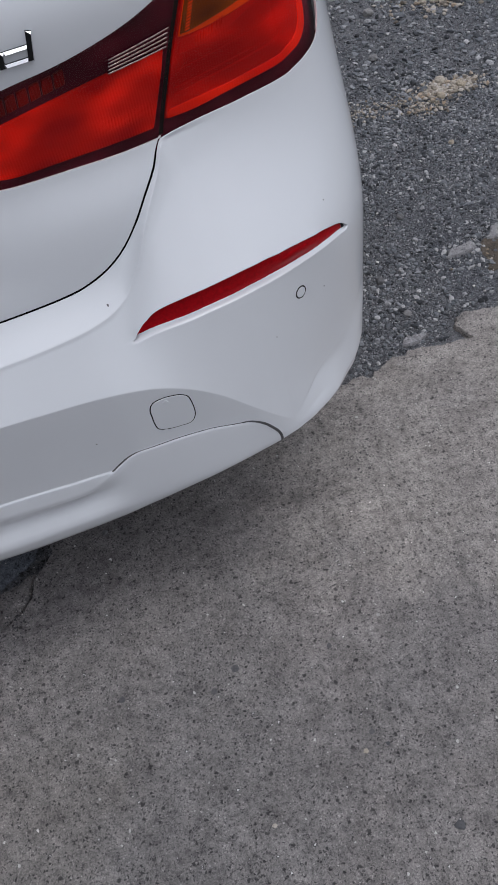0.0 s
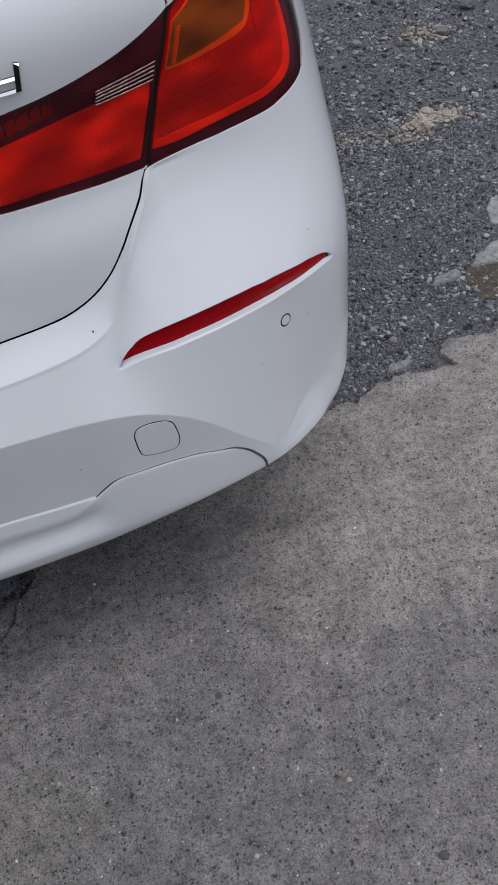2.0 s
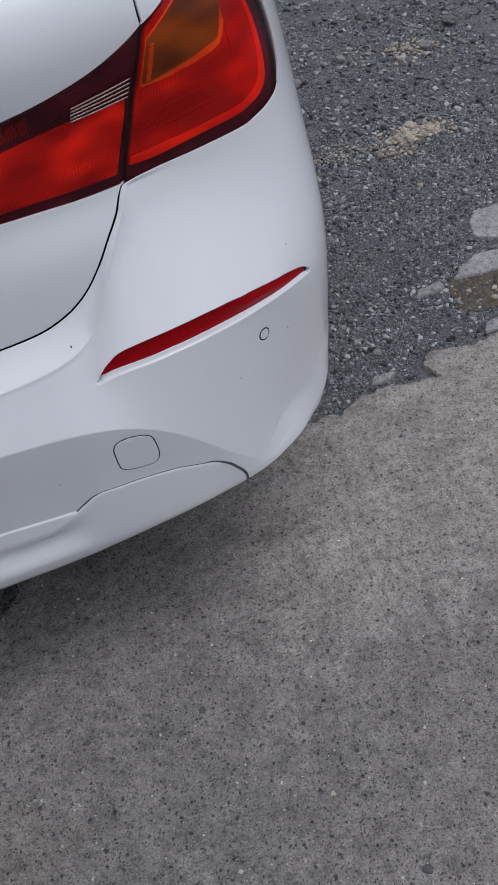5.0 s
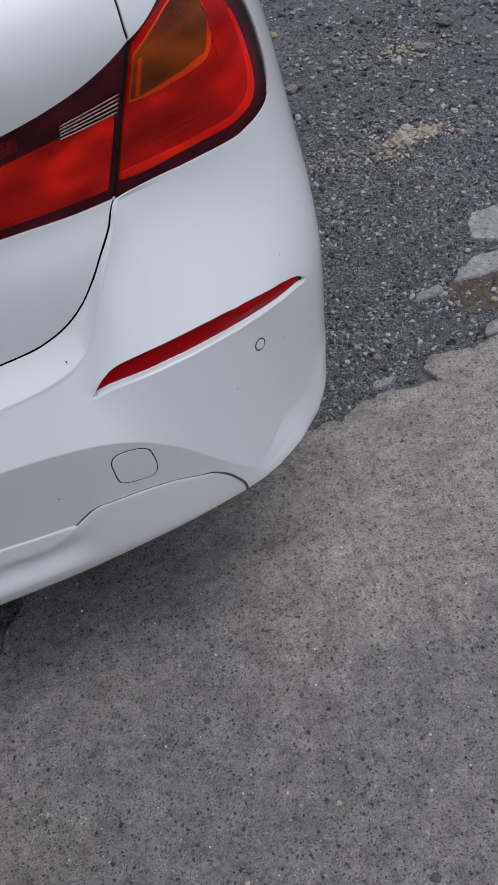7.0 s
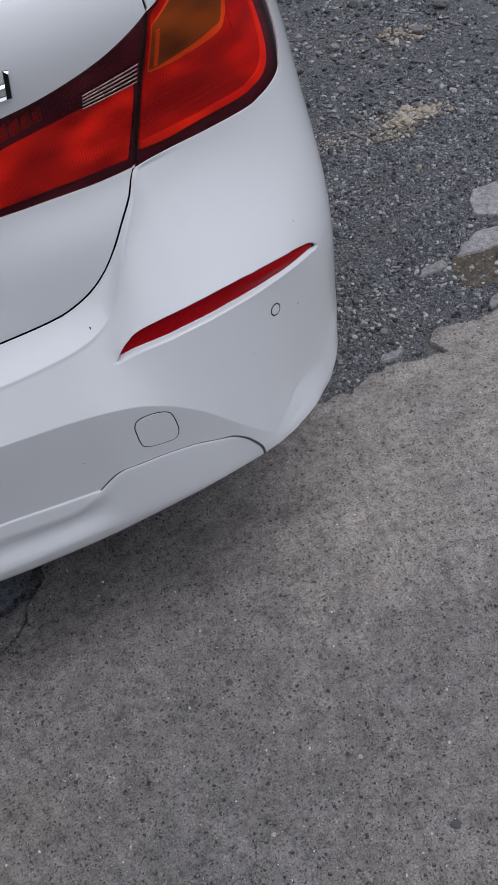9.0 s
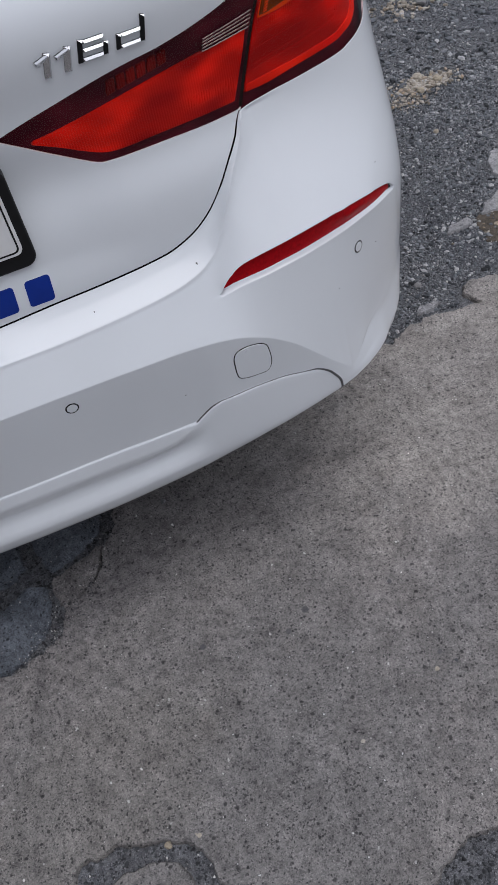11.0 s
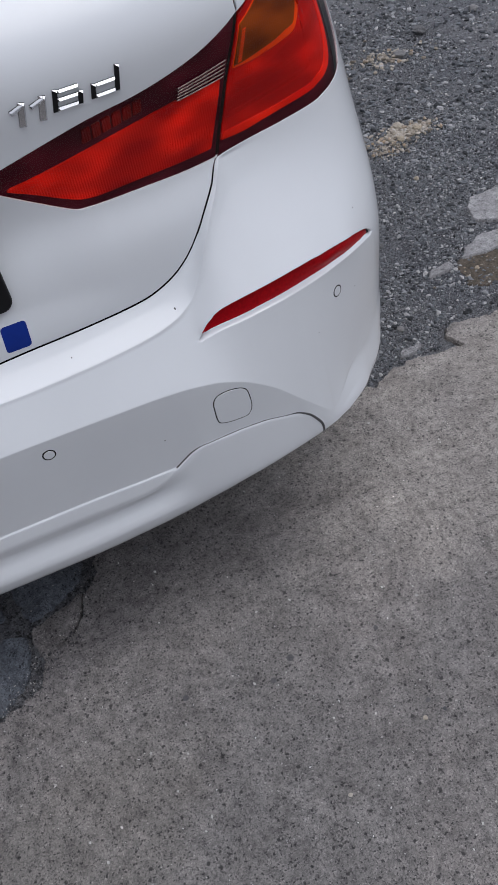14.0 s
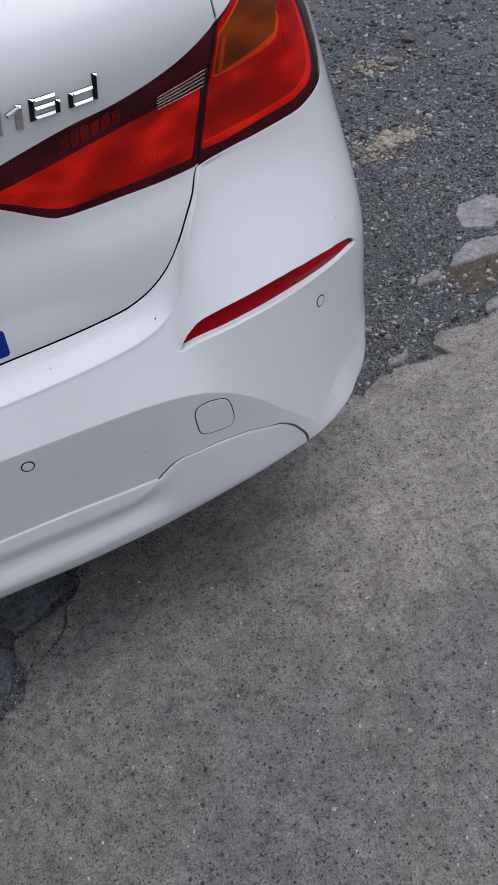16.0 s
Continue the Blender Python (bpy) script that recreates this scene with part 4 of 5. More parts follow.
def fair_corner(reach):
    ns, nz = len(FAIR_S), len(FAIR_Z)
    zz, oo, rz = raw_column(FAIR_S)
    o = np.array([np.interp(FAIR_Z, zz[2:, i], oo[2:, i]) for i in range(ns)]).T
    gs, gz = np.meshgrid(FAIR_S, FAIR_Z)
    above = gz > SEAM(FAIR_S)[None]
    o = np.where(above, upper_rough(gs.ravel(), gz.ravel()).reshape(nz, ns), o)
    o = o + 0.005 * np.exp(-(((gz - 0.77) / 0.07) ** 2)) * smooth(0.82, 0.92, gs) - 0.004 * smooth(0.84, 0.92, gz) * smooth(0.88, 0.96, gs)
    lean = np.clip(gz - 0.975, 0, 0.09)
    o = o + 0.20 * lean * lean / (lean + 0.015) * smooth(0.71, 0.78, gs) * smooth(1.06, 0.98, gs)
    crease, slot = rz[11][None], (rz[14][None] + rz[15][None]) / 2
    for line, wanted in ((SLOT_HIGH, [(0.60, 0.007), (0.64, 0.0033), (0.68, 0.0012), (0.72, 0.0004), (0.78, -0.0008), (0.83, -0.0002), (0.866, 0.0015), (0.90, 0.002)]), (SLOT_LOW, [(0.60, 0.0039), (0.64, 0.0008), (0.70, -0.0003), (0.78, -0.0012), (0.83, -0.0008), (0.866, 0.0012), (0.90, 0.002)])):
        at = line(FAIR_S)[0]
        off = table(FAIR_S, wanted) - np.array([np.interp(at[i], FAIR_Z, o[:, i]) for i in range(ns)])
        o = o + off[None] * np.exp(-(((gz - at[None]) / 0.03) ** 2)) * smooth(0.64, 0.70, gs) * smooth(0.93, 0.87, gs)
    stiff = np.ones((nz, ns))
    stiff = np.where(np.abs(gz - slot) < 0.013, 0.02 + 0.98 * smooth(0.74, 0.872, gs) ** 3, stiff)
    blunt = smooth(0.75, 0.90, gs)
    stiff = np.where(np.abs(gz - crease) < 0.008, 0.02 + 0.6 * blunt, stiff)
    hold = np.exp(7.6 * smooth(0.86, 0.64, gs)) + 2000 * smooth(1.20, 1.25, gs) + (400 - 340 * blunt) * smooth(0.0, -0.02, gz - crease + 0.03 * blunt) + 400 * smooth(1.09, 1.12, gz) + 700 * (np.exp(-(((gz - rz[14][None]) / 0.007) ** 2)) + np.exp(-(((gz - rz[15][None]) / 0.007) ** 2))) * smooth(0.90, 0.868, gs)
    p = skin(gs, gz, o)
    inward = skin(gs, gz, o + 1.0) - p
    ks, kz = (reach / 0.006) ** 2, (reach / 0.008) ** 2

    def apply(f):
        lap = np.zeros_like(f)
        lap[1:-1, 1:-1] = ks * (f[1:-1, 2:] + f[1:-1, :-2] - 2 * f[1:-1, 1:-1]) + kz * (f[2:, 1:-1] + f[:-2, 1:-1] - 2 * f[1:-1, 1:-1])
        lap *= stiff
        out = hold * f - 2 * (ks + kz) * lap
        out[:, 2:] += ks * lap[:, 1:-1]
        out[:, :-2] += ks * lap[:, 1:-1]
        out[2:] += kz * lap[1:-1]
        out[:-2] += kz * lap[1:-1]
        return out

    moved = []
    for k in range(2):
        f = p[..., k].copy()
        r = hold * f - apply(f)
        d, rr = r.copy(), (r * r).sum()
        for _ in range(1500):
            ad = apply(d)
            step = rr / (d * ad).sum()
            f += step * d
            r -= step * ad
            new_rr = (r * r).sum()
            if new_rr < 1e-14:
                break
            d = r + d * new_rr / rr
            rr = new_rr
        moved.append(f)
    # back to insets: where the inward line at each s meets the faired curve at that height
    base, out = skin(gs, gz, np.zeros_like(o)), o.copy()
    for j in range(nz):
        c = np.stack([moved[0][j], moved[1][j]], 1)
        slope = np.gradient(c, axis=0)
        at = np.arange(ns, dtype=float)
        n = inward[j, :, :2]
        for _ in range(12):
            i = np.clip(at.astype(int), 0, ns - 2)
            u = (at - i)[:, None]
            q = (1 + 2 * u) * (1 - u) ** 2 * c[i] + u * (1 - u) ** 2 * slope[i] + u * u * (3 - 2 * u) * c[i + 1] + u * u * (u - 1) * slope[i + 1]
            d = slope[i] * (1 - u) + slope[i + 1] * u
            w = q - base[j, :, :2]
            miss, rate = w[:, 0] * n[:, 1] - w[:, 1] * n[:, 0], d[:, 0] * n[:, 1] - d[:, 1] * n[:, 0]
            at = np.clip(at - np.clip(miss / np.where(np.abs(rate) < 1e-6, 1e-6, rate), -2, 2), 0, ns - 1.0001)
        out[j] = (w * n).sum(1)
    return out


FAIR = fair_corner(0.065)


def fair(s, z):
    """The inset of the faired corner."""
    a, z = np.broadcast_arrays(np.abs(np.asarray(s, float)), np.asarray(z, float))
    fs, fz = np.clip((a - FAIR_S[0]) / 0.006, 0, len(FAIR_S) - 1.001), np.clip((z - FAIR_Z[0]) / 0.008, 0, len(FAIR_Z) - 1.001)
    i, j = fs.astype(int), fz.astype(int)
    u, v = fs - i, fz - j

    def cubic(t):
        return -0.5 * t**3 + t * t - 0.5 * t, 1.5 * t**3 - 2.5 * t * t + 1, -1.5 * t**3 + 2 * t * t + 0.5 * t, 0.5 * t**3 - 0.5 * t * t

    wu, wv = cubic(u), cubic(v)
    out = 0
    for m in range(4):
        jj = np.clip(j + m - 1, 0, len(FAIR_Z) - 1)
        for n in range(4):
            out = out + wv[m] * wu[n] * FAIR[jj, np.clip(i + n - 1, 0, len(FAIR_S) - 1)]
    return out


def upper(s, z):
    a, z = np.broadcast_arrays(np.abs(np.asarray(s, float)), np.asarray(z, float))
    rough = upper_rough(a, z)
    return rough + (fair(a, z) - rough) * smooth(0.68, 0.73, a) * smooth(1.23, 1.19, a) * smooth(1.115, 1.10, z) * (z > 0.40)


SLOT_DEPTH = 0.0120


def slot_ledge(s):
    """Height of the sloping ledge below the reflector, and how open the slot is, at each s."""
    low, high = SLOT_LOW(s)[0], SLOT_HIGH(s)[0]
    return low, high, np.minimum(0.0055, 0.42 * (high - low)), smooth(0.5045, 0.5095, s) * smooth(0.8745, 0.8690, s)


def base_column(s):
    """The skin of the bumper at each s with the slot closed: rows of z and o."""
    z, o, rz = raw_column(s)
    a = np.abs(s)
    o = o + (fair(np.broadcast_to(a, z.shape), z) - o) * smooth(0.68, 0.73, a) * smooth(1.23, 1.19, a) * smooth(rz[11] - 0.002 - 0.05 * smooth(0.75, 0.90, a), rz[11] + 0.002 - 0.02 * smooth(0.75, 0.90, a), z)
    return z, o


def bumper_column(s):
    """The same with the slot for the reflector sunk into it."""
    z, o = base_column(s)
    low, high, ledge, wide = slot_ledge(np.abs(s))
    t = np.clip((z - low) / ledge, 0, 1)
    t = np.where(t < 0.25, t * t * 2.0, t - 0.125) / 0.875
    return z, o + SLOT_DEPTH * wide * (1 - 0.4 * smooth(0.68, 0.86, np.abs(s))) * t * np.clip((high + 0.0002 - z) / 0.0014, 0, 1) ** 0.6


def grid_faces(rows, cols, flip=False):
    out = []
    for r in range(rows - 1):
        for c in range(cols - 1):
            q = (r * cols + c, r * cols + c + 1, (r + 1) * cols + c + 1, (r + 1) * cols + c)
            out.append(q[::-1] if flip else q)
    return out


def bumper_inset(s, z, column=bumper_column):
    """The inset of the bumper's skin at single places."""
    zz, oo = column(np.abs(np.atleast_1d(np.asarray(s, float))))
    return np.array([np.interp(h, zz[2:, i], oo[2:, i]) for i, h in enumerate(np.atleast_1d(z))])


def patch(name, outlines, inset, mat, parent, label="", step=0.012, lift=0.0, side=1, edge=0.012, rounding=0.0012):
    """A piece of skin over an outline in (s, z), with rounded edges turned inwards."""
    v, f, loops = triangles(outlines, step)
    s, z = v[:, 0], v[:, 1]
    h = 0.0015

    def place(a, b, extra=0.0):
        return skin(a * side, b, inset(a, b) - lift + extra)

    p = place(s, z)
    ds, dz = place(s + h, z) - place(s - h, z), place(s, z + h) - place(s, z - h)
    n = np.cross(ds, dz) * side
    n /= np.linalg.norm(n, axis=1)[:, None]
    t = np.cross(p[f[:, 1]] - p[f[:, 0]], p[f[:, 2]] - p[f[:, 0]])
    turn = np.einsum("ij,ij->i", t, n[f[:, 0]]) < 0
    f = np.where(turn[:, None], f[:, ::-1], f)
    verts, norms, faces = [*p], [*n], [tuple(q) for q in f]
    if edge:
        for loop, o in zip(loops, outlines):
            d = np.roll(o, -1, 0) - np.roll(o, 1, 0)
            d /= np.linalg.norm(d, axis=1)[:, None] + 1e-12
            area = np.sum(o[:, 0] * np.roll(o[:, 1], -1) - np.roll(o[:, 0], -1) * o[:, 1])
            out = np.stack([d[:, 1], -d[:, 0]], 1) * np.sign(area) * (1 if o is outlines[0] else -1)
            us, uz = ds[loop], dz[loop]
            us, uz = us / np.linalg.norm(us, axis=1)[:, None], uz / np.linalg.norm(uz, axis=1)[:, None]
            away = us * out[:, :1] + uz * out[:, 1:]
            core, nn = p[loop], n[loop]
            rings = []
            for a, deep in ((0, 0), (30, 0), (60, 0), (90, 0), (90, edge)):
                c, q = math.cos(radians(a)), math.sin(radians(a))
                at = len(verts)
                verts += [*(core + away * rounding * q - nn * (rounding * (1 - c) + deep))]
                norms += [*(nn * c + away * q)]
                rings.append(list(range(at, at + len(loop))))
            ccw = (area > 0) == (o is outlines[0])
            for r, q in zip(rings, rings[1:]):
                for i in range(len(loop)):
                    j = (i + 1) % len(loop)
                    quad = (r[i], q[i], q[j], r[j])
                    faces.append(quad if ccw == (side > 0) else quad[::-1])
    return mesh_object(name, verts, faces, mat, parent, label, normals=norms)


car = thing("car", "white five-door hatchback parked at the edge of gravel", "car")

# bumper skin, both halves in one piece
cut = np.unique(np.r_[np.arange(0, 0.40, 0.012), np.arange(0.40, 0.47, 0.003), np.arange(0.47, 0.5025, 0.006), np.arange(0.5025, 0.545, 0.0015), np.arange(0.545, 0.63, 0.005), np.arange(0.63, 0.70, 0.003), np.arange(0.70, 0.845, 0.006), np.arange(0.845, 0.880, 0.0015), np.arange(0.880, 0.95, 0.005), np.arange(0.95, 0.98, 0.005), np.arange(0.98, 1.06, 0.0012), np.arange(1.06, 1.16, 0.02)])
both = np.r_[-cut[:0:-1], cut]
bz, bo = bumper_column(np.abs(both))
flange = np.array([bz[-1] + 0.0006, bz[-1] + 0.0008, bz[-1] + 0.0004, bz[-1] - 0.016])
bz = np.vstack([bz, flange])
bo = np.vstack([bo, bo[-1] + 0.0004, bo[-1] + 0.0011, bo[-1] + 0.0018, bo[-1] + 0.0020])
verts = skin(np.tile(both, (len(bz), 1)), bz, bo).reshape(-1, 3)
bumper = mesh_object("rear_bumper", verts, grid_faces(len(bz), len(both)), PAINT, car, "white painted plastic bumper with a few dirt specks")

# dark liner behind the shut lines and inside the wheel wells
ls = np.r_[-np.linspace(1.16, 0, 120)[:-1], np.linspace(0, 1.16, 120)]
lz = np.linspace(0.34, 1.10, 60)
gs, gz = np.meshgrid(ls, lz)
lo = np.where(gz < SEAM(np.abs(gs).ravel()).reshape(gs.shape), np.maximum(bumper_inset(ls, np.full(len(ls), 0.5))[None] * 0 + 0.03, 0), 0)
lo = np.maximum(lo, upper(gs.ravel(), gz.ravel()).reshape(gs.shape)) + 0.034
mesh_object("inner_panel", skin(gs, gz, lo).reshape(-1, 3), grid_faces(len(lz), len(ls)), GAP, car, "black inner panel behind the seams")


def along(f, a, b, n=60):
    s = np.linspace(a, b, n)
    return np.stack([s, f(s)], 1)


def loop(*runs):
    """One closed outline from runs of points, with no doubled points."""
    p = np.vstack(runs)
    keep = [0]
    for i in range(1, len(p)):
        if np.linalg.norm(p[i] - p[keep[-1]]) > 4e-4:
            keep.append(i)
    if np.linalg.norm(p[keep[-1]] - p[keep[0]]) < 4e-4:
        keep.pop()
    return p[keep]


LAMP_LOW = spline([(0.286, 0.930), (0.316, 0.910), (0.347, 0.889), (0.378, 0.871), (0.398, 0.8605), (0.406, 0.8578), (0.418, 0.8570), (0.509, 0.8555), (0.58, 0.853), (0.6455, 0.852)], 8)
LAMP_HIGH = spline([(0.286, 0.930), (0.326, 0.940), (0.367, 0.949), (0.450, 0.966), (0.530, 0.975), (0.600, 0.986), (0.642, 0.995), (0.688, 1.009), (0.718, 1.020)], 8)
SPLIT = spline([(0.6455, 0.852), (0.660, 0.888), (0.686, 0.946), (0.704, 0.987), (0.719, 1.021)], 8)
OUTER = spline([(0.6455, 0.853), (0.692, 0.8525), (0.751, 0.8522), (0.80, 0.8540), (0.85, 0.8569), (0.91, 0.8615), (0.946, 0.8655), (0.9618, 0.8680), (0.9786, 0.8722), (0.9945, 0.8795), (1.0095, 0.8925), (1.0195, 0.9085), (1.0265, 0.929), (1.032, 0.953), (1.032, 0.979), (1.023, 1.005), (1.0, 1.03), (0.972, 1.045), (0.925, 1.058), (0.88, 1.062)], 8)
OUTER_HIGH = spline([(0.719, 1.021), (0.751, 1.028), (0.796, 1.041), (0.84, 1.0545), (0.88, 1.062)], 8)
TAIL_SEAM = spline([(0.719, 1.022), (0.719, 1.034), (0.7235, 1.058), (0.730, 1.085), (0.738, 1.11)], 6)


def shrink(o, by):
    """An outline drawn in by a few millimetres."""
    d = np.roll(o, -1, 0) - np.roll(o, 1, 0)
    d /= np.linalg.norm(d, axis=1)[:, None] + 1e-12
    area = np.sum(o[:, 0] * np.roll(o[:, 1], -1) - np.roll(o[:, 0], -1) * o[:, 1])
    return o - np.stack([d[:, 1], -d[:, 0]], 1) * np.sign(area) * by


def mirror(run):
    return run[::-1] * (-1, 1)


# tailgate: one panel across the car
half = [along(SEAM, 0, 0.640), LAMP_LOW[::-1], LAMP_HIGH, TAIL_SEAM - (0.0010, 0)]
right = loop(*half)
whole = shrink(dense(loop(right, mirror(right)), 0.008), 0.0022)
tailgate = patch("tailgate", [whole], upper, PAINT, car, "white painted tailgate", step=0.014, edge=0.002, rounding=0.001)

OUTER_FROM = int(np.argmax((OUTER[:, 0] > 0.9895) & (OUTER[:, 1] > 0.8722)))
for side in (1, -1):
    # quarter panel round the outer lamp
    q = loop(TAIL_SEAM + (0.0035, 0.001), [(0.80, 1.112), (0.95, 1.112), (1.16, 1.112)], [(1.16, 0.95), (1.16, 0.748)], along(SEAM, 1.15, 0.9887, 120), OUTER[OUTER_FROM:], OUTER_HIGH[::-1])
    patch("quarter_panel", [shrink(dense(q, 0.008), 0.0005)], upper, PAINT, car, step=0.016, side=side, edge=0.0015)

    lamp = new("tail_lamp")
    lamp.parent = car
    lamp["label"] = "red tail lamp with dark surround and clear reversing strip" 
    inner = loop(LAMP_LOW[:-1], SPLIT - (0.0022, 0), LAMP_HIGH[-2::-1])
    outer = loop(OUTER[1:], OUTER_HIGH[:0:-1], SPLIT[::-1] + (0.0022, 0))
    inner, outer = shrink(dense(inner, 0.006), 0.0006), shrink(dense(outer, 0.006), 0.0006)
    deep = 0.0115

    def back(s, z):
        return upper(s, z)

    patch("housing", [shrink(inner, -0.010)], back, LAMP_DARK, lamp, lift=-deep, side=side, edge=0, label="dark red lamp housing")
    patch("housing", [shrink(outer, -0.030)], back, LAMP_DARK, lamp, lift=-deep - 0.0015, side=side, edge=0, label="dark red lamp housing")
    joint = loop(SPLIT - (0.0035, 0), SPLIT[::-1] + (0.0035, 0))
    patch("lamp_joint", [dense(joint, 0.006)], back, GAP, lamp, lift=-0.0035, side=side, edge=0, label="black joint between the two halves of the lamp")
    red_in = spline([(0.326, 0.908), (0.354, 0.911), (0.438, 0.925), (0.530, 0.937), (0.597, 0.9425), (0.676, 0.946)], 6)
    red_in = loop(red_in, [(0.668, 0.925), (0.642, 0.870)], spline([(0.638, 0.862), (0.51, 0.865), (0.424, 0.865), (0.404, 0.870), (0.357, 0.893), (0.332, 0.905)], 6))
    patch("red_reflector", [dense(red_in, 0.007)], back, LAMP_RED, lamp, lift=-deep + 0.006, side=side, edge=0.004, label="bright red moulded lamp reflector")
    for k in range(6):
        c = 0.440 + 0.0165 * k
        cell = [(c, 0.936 + 0.0024 * k), (c + 0.012, 0.938 + 0.0024 * k), (c + 0.014, 0.953 + 0.0022 * k), (c + 0.003, 0.951 + 0.0022 * k)]
        patch("lamp_cell", [dense(np.array(cell), 0.004)], back, LAMP_DIM, lamp, lift=-deep + 0.004, side=side, edge=0.003)
    # clear reversing strip with five chrome ribs
    for k in range(5):
        a = k / 5
        low = np.array([(0.5935 + 0.0055 * a, 0.9455 + 0.0185 * a), (0.6800 + 0.009 * a, 0.9485 + 0.0245 * a)])
        rib = loop(low, low[::-1] + (0.0003, 0.0009))
        patch("chrome_rib", [dense(rib, 0.004)], back, CHROME, lamp, lift=-deep + 0.010, side=side, edge=0.004, rounding=0.0004)
    # outer part: red field, bright guide round it, amber chamber
    red_out = loop(spline([(0.6600, 0.8660), (0.71, 0.8630), (0.7606, 0.8650), (0.813, 0.8683), (0.8668, 0.8722), (0.9161, 0.8765), (0.9480, 0.8820), (0.9660, 0.8920), (0.9780, 0.9120), (0.9850, 0.9430), (0.9880, 0.9700), (0.986, 1.002), (0.968, 1.030)], 6), spline([(0.93, 1.050), (0.88, 1.050), (0.84, 1.043), (0.788, 1.030), (0.74, 1.016), (0.728, 1.012)], 6), spline([(0.722, 0.998), (0.704, 0.960), (0.682, 0.915), (0.664, 0.874)], 6))
    patch("red_reflector", [dense(red_out, 0.007)], back, LAMP_FIELD, lamp, lift=-deep + 0.005, side=side, edge=0.004, label="bright red moulded lamp reflector")
    guide = loop(spline([(0.6620, 0.8662), (0.7101, 0.8630), (0.7606, 0.8650), (0.813, 0.8683), (0.8668, 0.8722), (0.9161, 0.8765), (0.9480, 0.8820), (0.9660, 0.8920), (0.9780, 0.9120), (0.9850, 0.9430), (0.9880, 0.9700), (0.987, 0.990)], 8), spline([(0.9770, 0.9890), (0.9770, 0.9690), (0.9735, 0.9430), (0.9655, 0.9145), (0.9540, 0.8980), (0.9350, 0.8890), (0.9172, 0.8856), (0.87, 0.8802), (0.8173, 0.8762), (0.7661, 0.8725), (0.6660, 0.8736)], 8))
    patch("light_guide", [dense(guide, 0.006)], back, LAMP_BAND, lamp, lift=-deep + 0.0068, side=side, edge=0.0015, label="bright red light guide")
    for low, high, a, b, tall in ((0.8880, 0.9060, 0.678, 0.905, 0.0016), (0.8960, 0.9120, 0.682, 0.900, 0.0008), (0.9150, 0.9330, 0.692, 0.900, 0.0007)):
        t = np.linspace(a, b, 24)
        step_line = np.stack([t, low + (high - low) * ((t - a) / (b - a)) ** 2.2], 1)
        patch("moulded_step", [loop(step_line, step_line[::-1] + (0, tall))], back, LAMP_STEP, lamp, lift=-deep + 0.0056, side=side, edge=0.0004, rounding=0.0002)
    glow = loop(spline([(0.699, 0.932), (0.74, 0.931), (0.80, 0.940), (0.85, 0.9555)], 5), spline([(0.852, 0.957), (0.81, 0.9515), (0.77, 0.9475), (0.706, 0.9465)], 5))
    patch("bright_block", [dense(glow, 0.006)], back, LAMP_STEP, lamp, lift=-deep + 0.0054, side=side, edge=0.0004, rounding=0.0002)
    frame_out = loop(spline([(0.7045, 0.9515), (0.733, 0.9503), (0.768, 0.9506), (0.81, 0.9536), (0.832, 0.9566), (0.844, 0.9612), (0.854, 0.9698), (0.890, 0.9962), (0.918, 1.0177), (0.926, 1.034)], 8), spline([(0.905, 1.050), (0.88, 1.047), (0.826, 1.0344), (0.765, 1.0157)], 6), spline([(0.726, 1.001), (0.7165, 0.978)], 4))
    patch("amber_frame", [dense(frame_out, 0.006)], back, LAMP_ORANGE, lamp, lift=-deep + 0.0062, side=side, edge=0.002, step=0.006, label="orange rim of the indicator")
    amber = loop(spline([(0.7050, 0.9535), (0.717, 0.9525), (0.751, 0.9548), (0.801, 0.9592), (0.83, 0.9646), (0.841, 0.9671), (0.850, 0.9778), (0.866, 0.9972), (0.900, 1.0205), (0.908, 1.034)], 8), spline([(0.892, 1.0485), (0.826, 1.0350), (0.765, 1.0163)], 6), spline([(0.7255, 1.0025), (0.7155, 0.979)], 4))
    patch("amber_reflector", [shrink(dense(amber, 0.006), 0.0020)], back, LAMP_AMBER, lamp, lift=-deep + 0.0078, side=side, edge=0.0014, step=0.006, label="amber indicator chamber")
    for k in range(12):
        c = np.array([0.7130 + 0.0013 * k, 0.9560 + 0.0034 * k])
        bar = np.array([c, c + (0.0075, 0.0004), c + (0.0080, 0.0018), c + (0.0005, 0.0014)])
        patch("amber_rib", [dense(bar, 0.004)], back, LAMP_ORANGE, lamp, lift=-deep + 0.0089, side=side, edge=0.0008, rounding=0.0002)
    for count, s0, z0, dz, wide, tall in ((11, 0.728, 0.934, 0.0009, 0.0036, 0.010), (10, 0.556, 0.880, 0.0, 0.0036, 0.014), (8, 0.606, 0.876, 0.0, 0.0036, 0.018)):
        for k in range(count):
            c = s0 + k * wide * 1.35
            bar = np.array([(c, z0 + k * dz), (c + wide * 0.6, z0 + k * dz), (c + wide * 0.6 + 0.002, z0 + k * dz + tall), (c + 0.002, z0 + k * dz + tall)])
            patch("lamp_rib", [dense(bar, 0.006)], back, LAMP_RED, lamp, lift=-deep + 0.0064, side=side, edge=0.0004, rounding=0.0003)
    patch("lens", [inner], back, LENS, lamp, side=side, edge=0.002, rounding=0.0012, label="clear glossy outer lens")
    patch("lens", [outer], back, LENS, lamp, side=side, edge=0.002, rounding=0.0012, label="clear glossy outer lens")

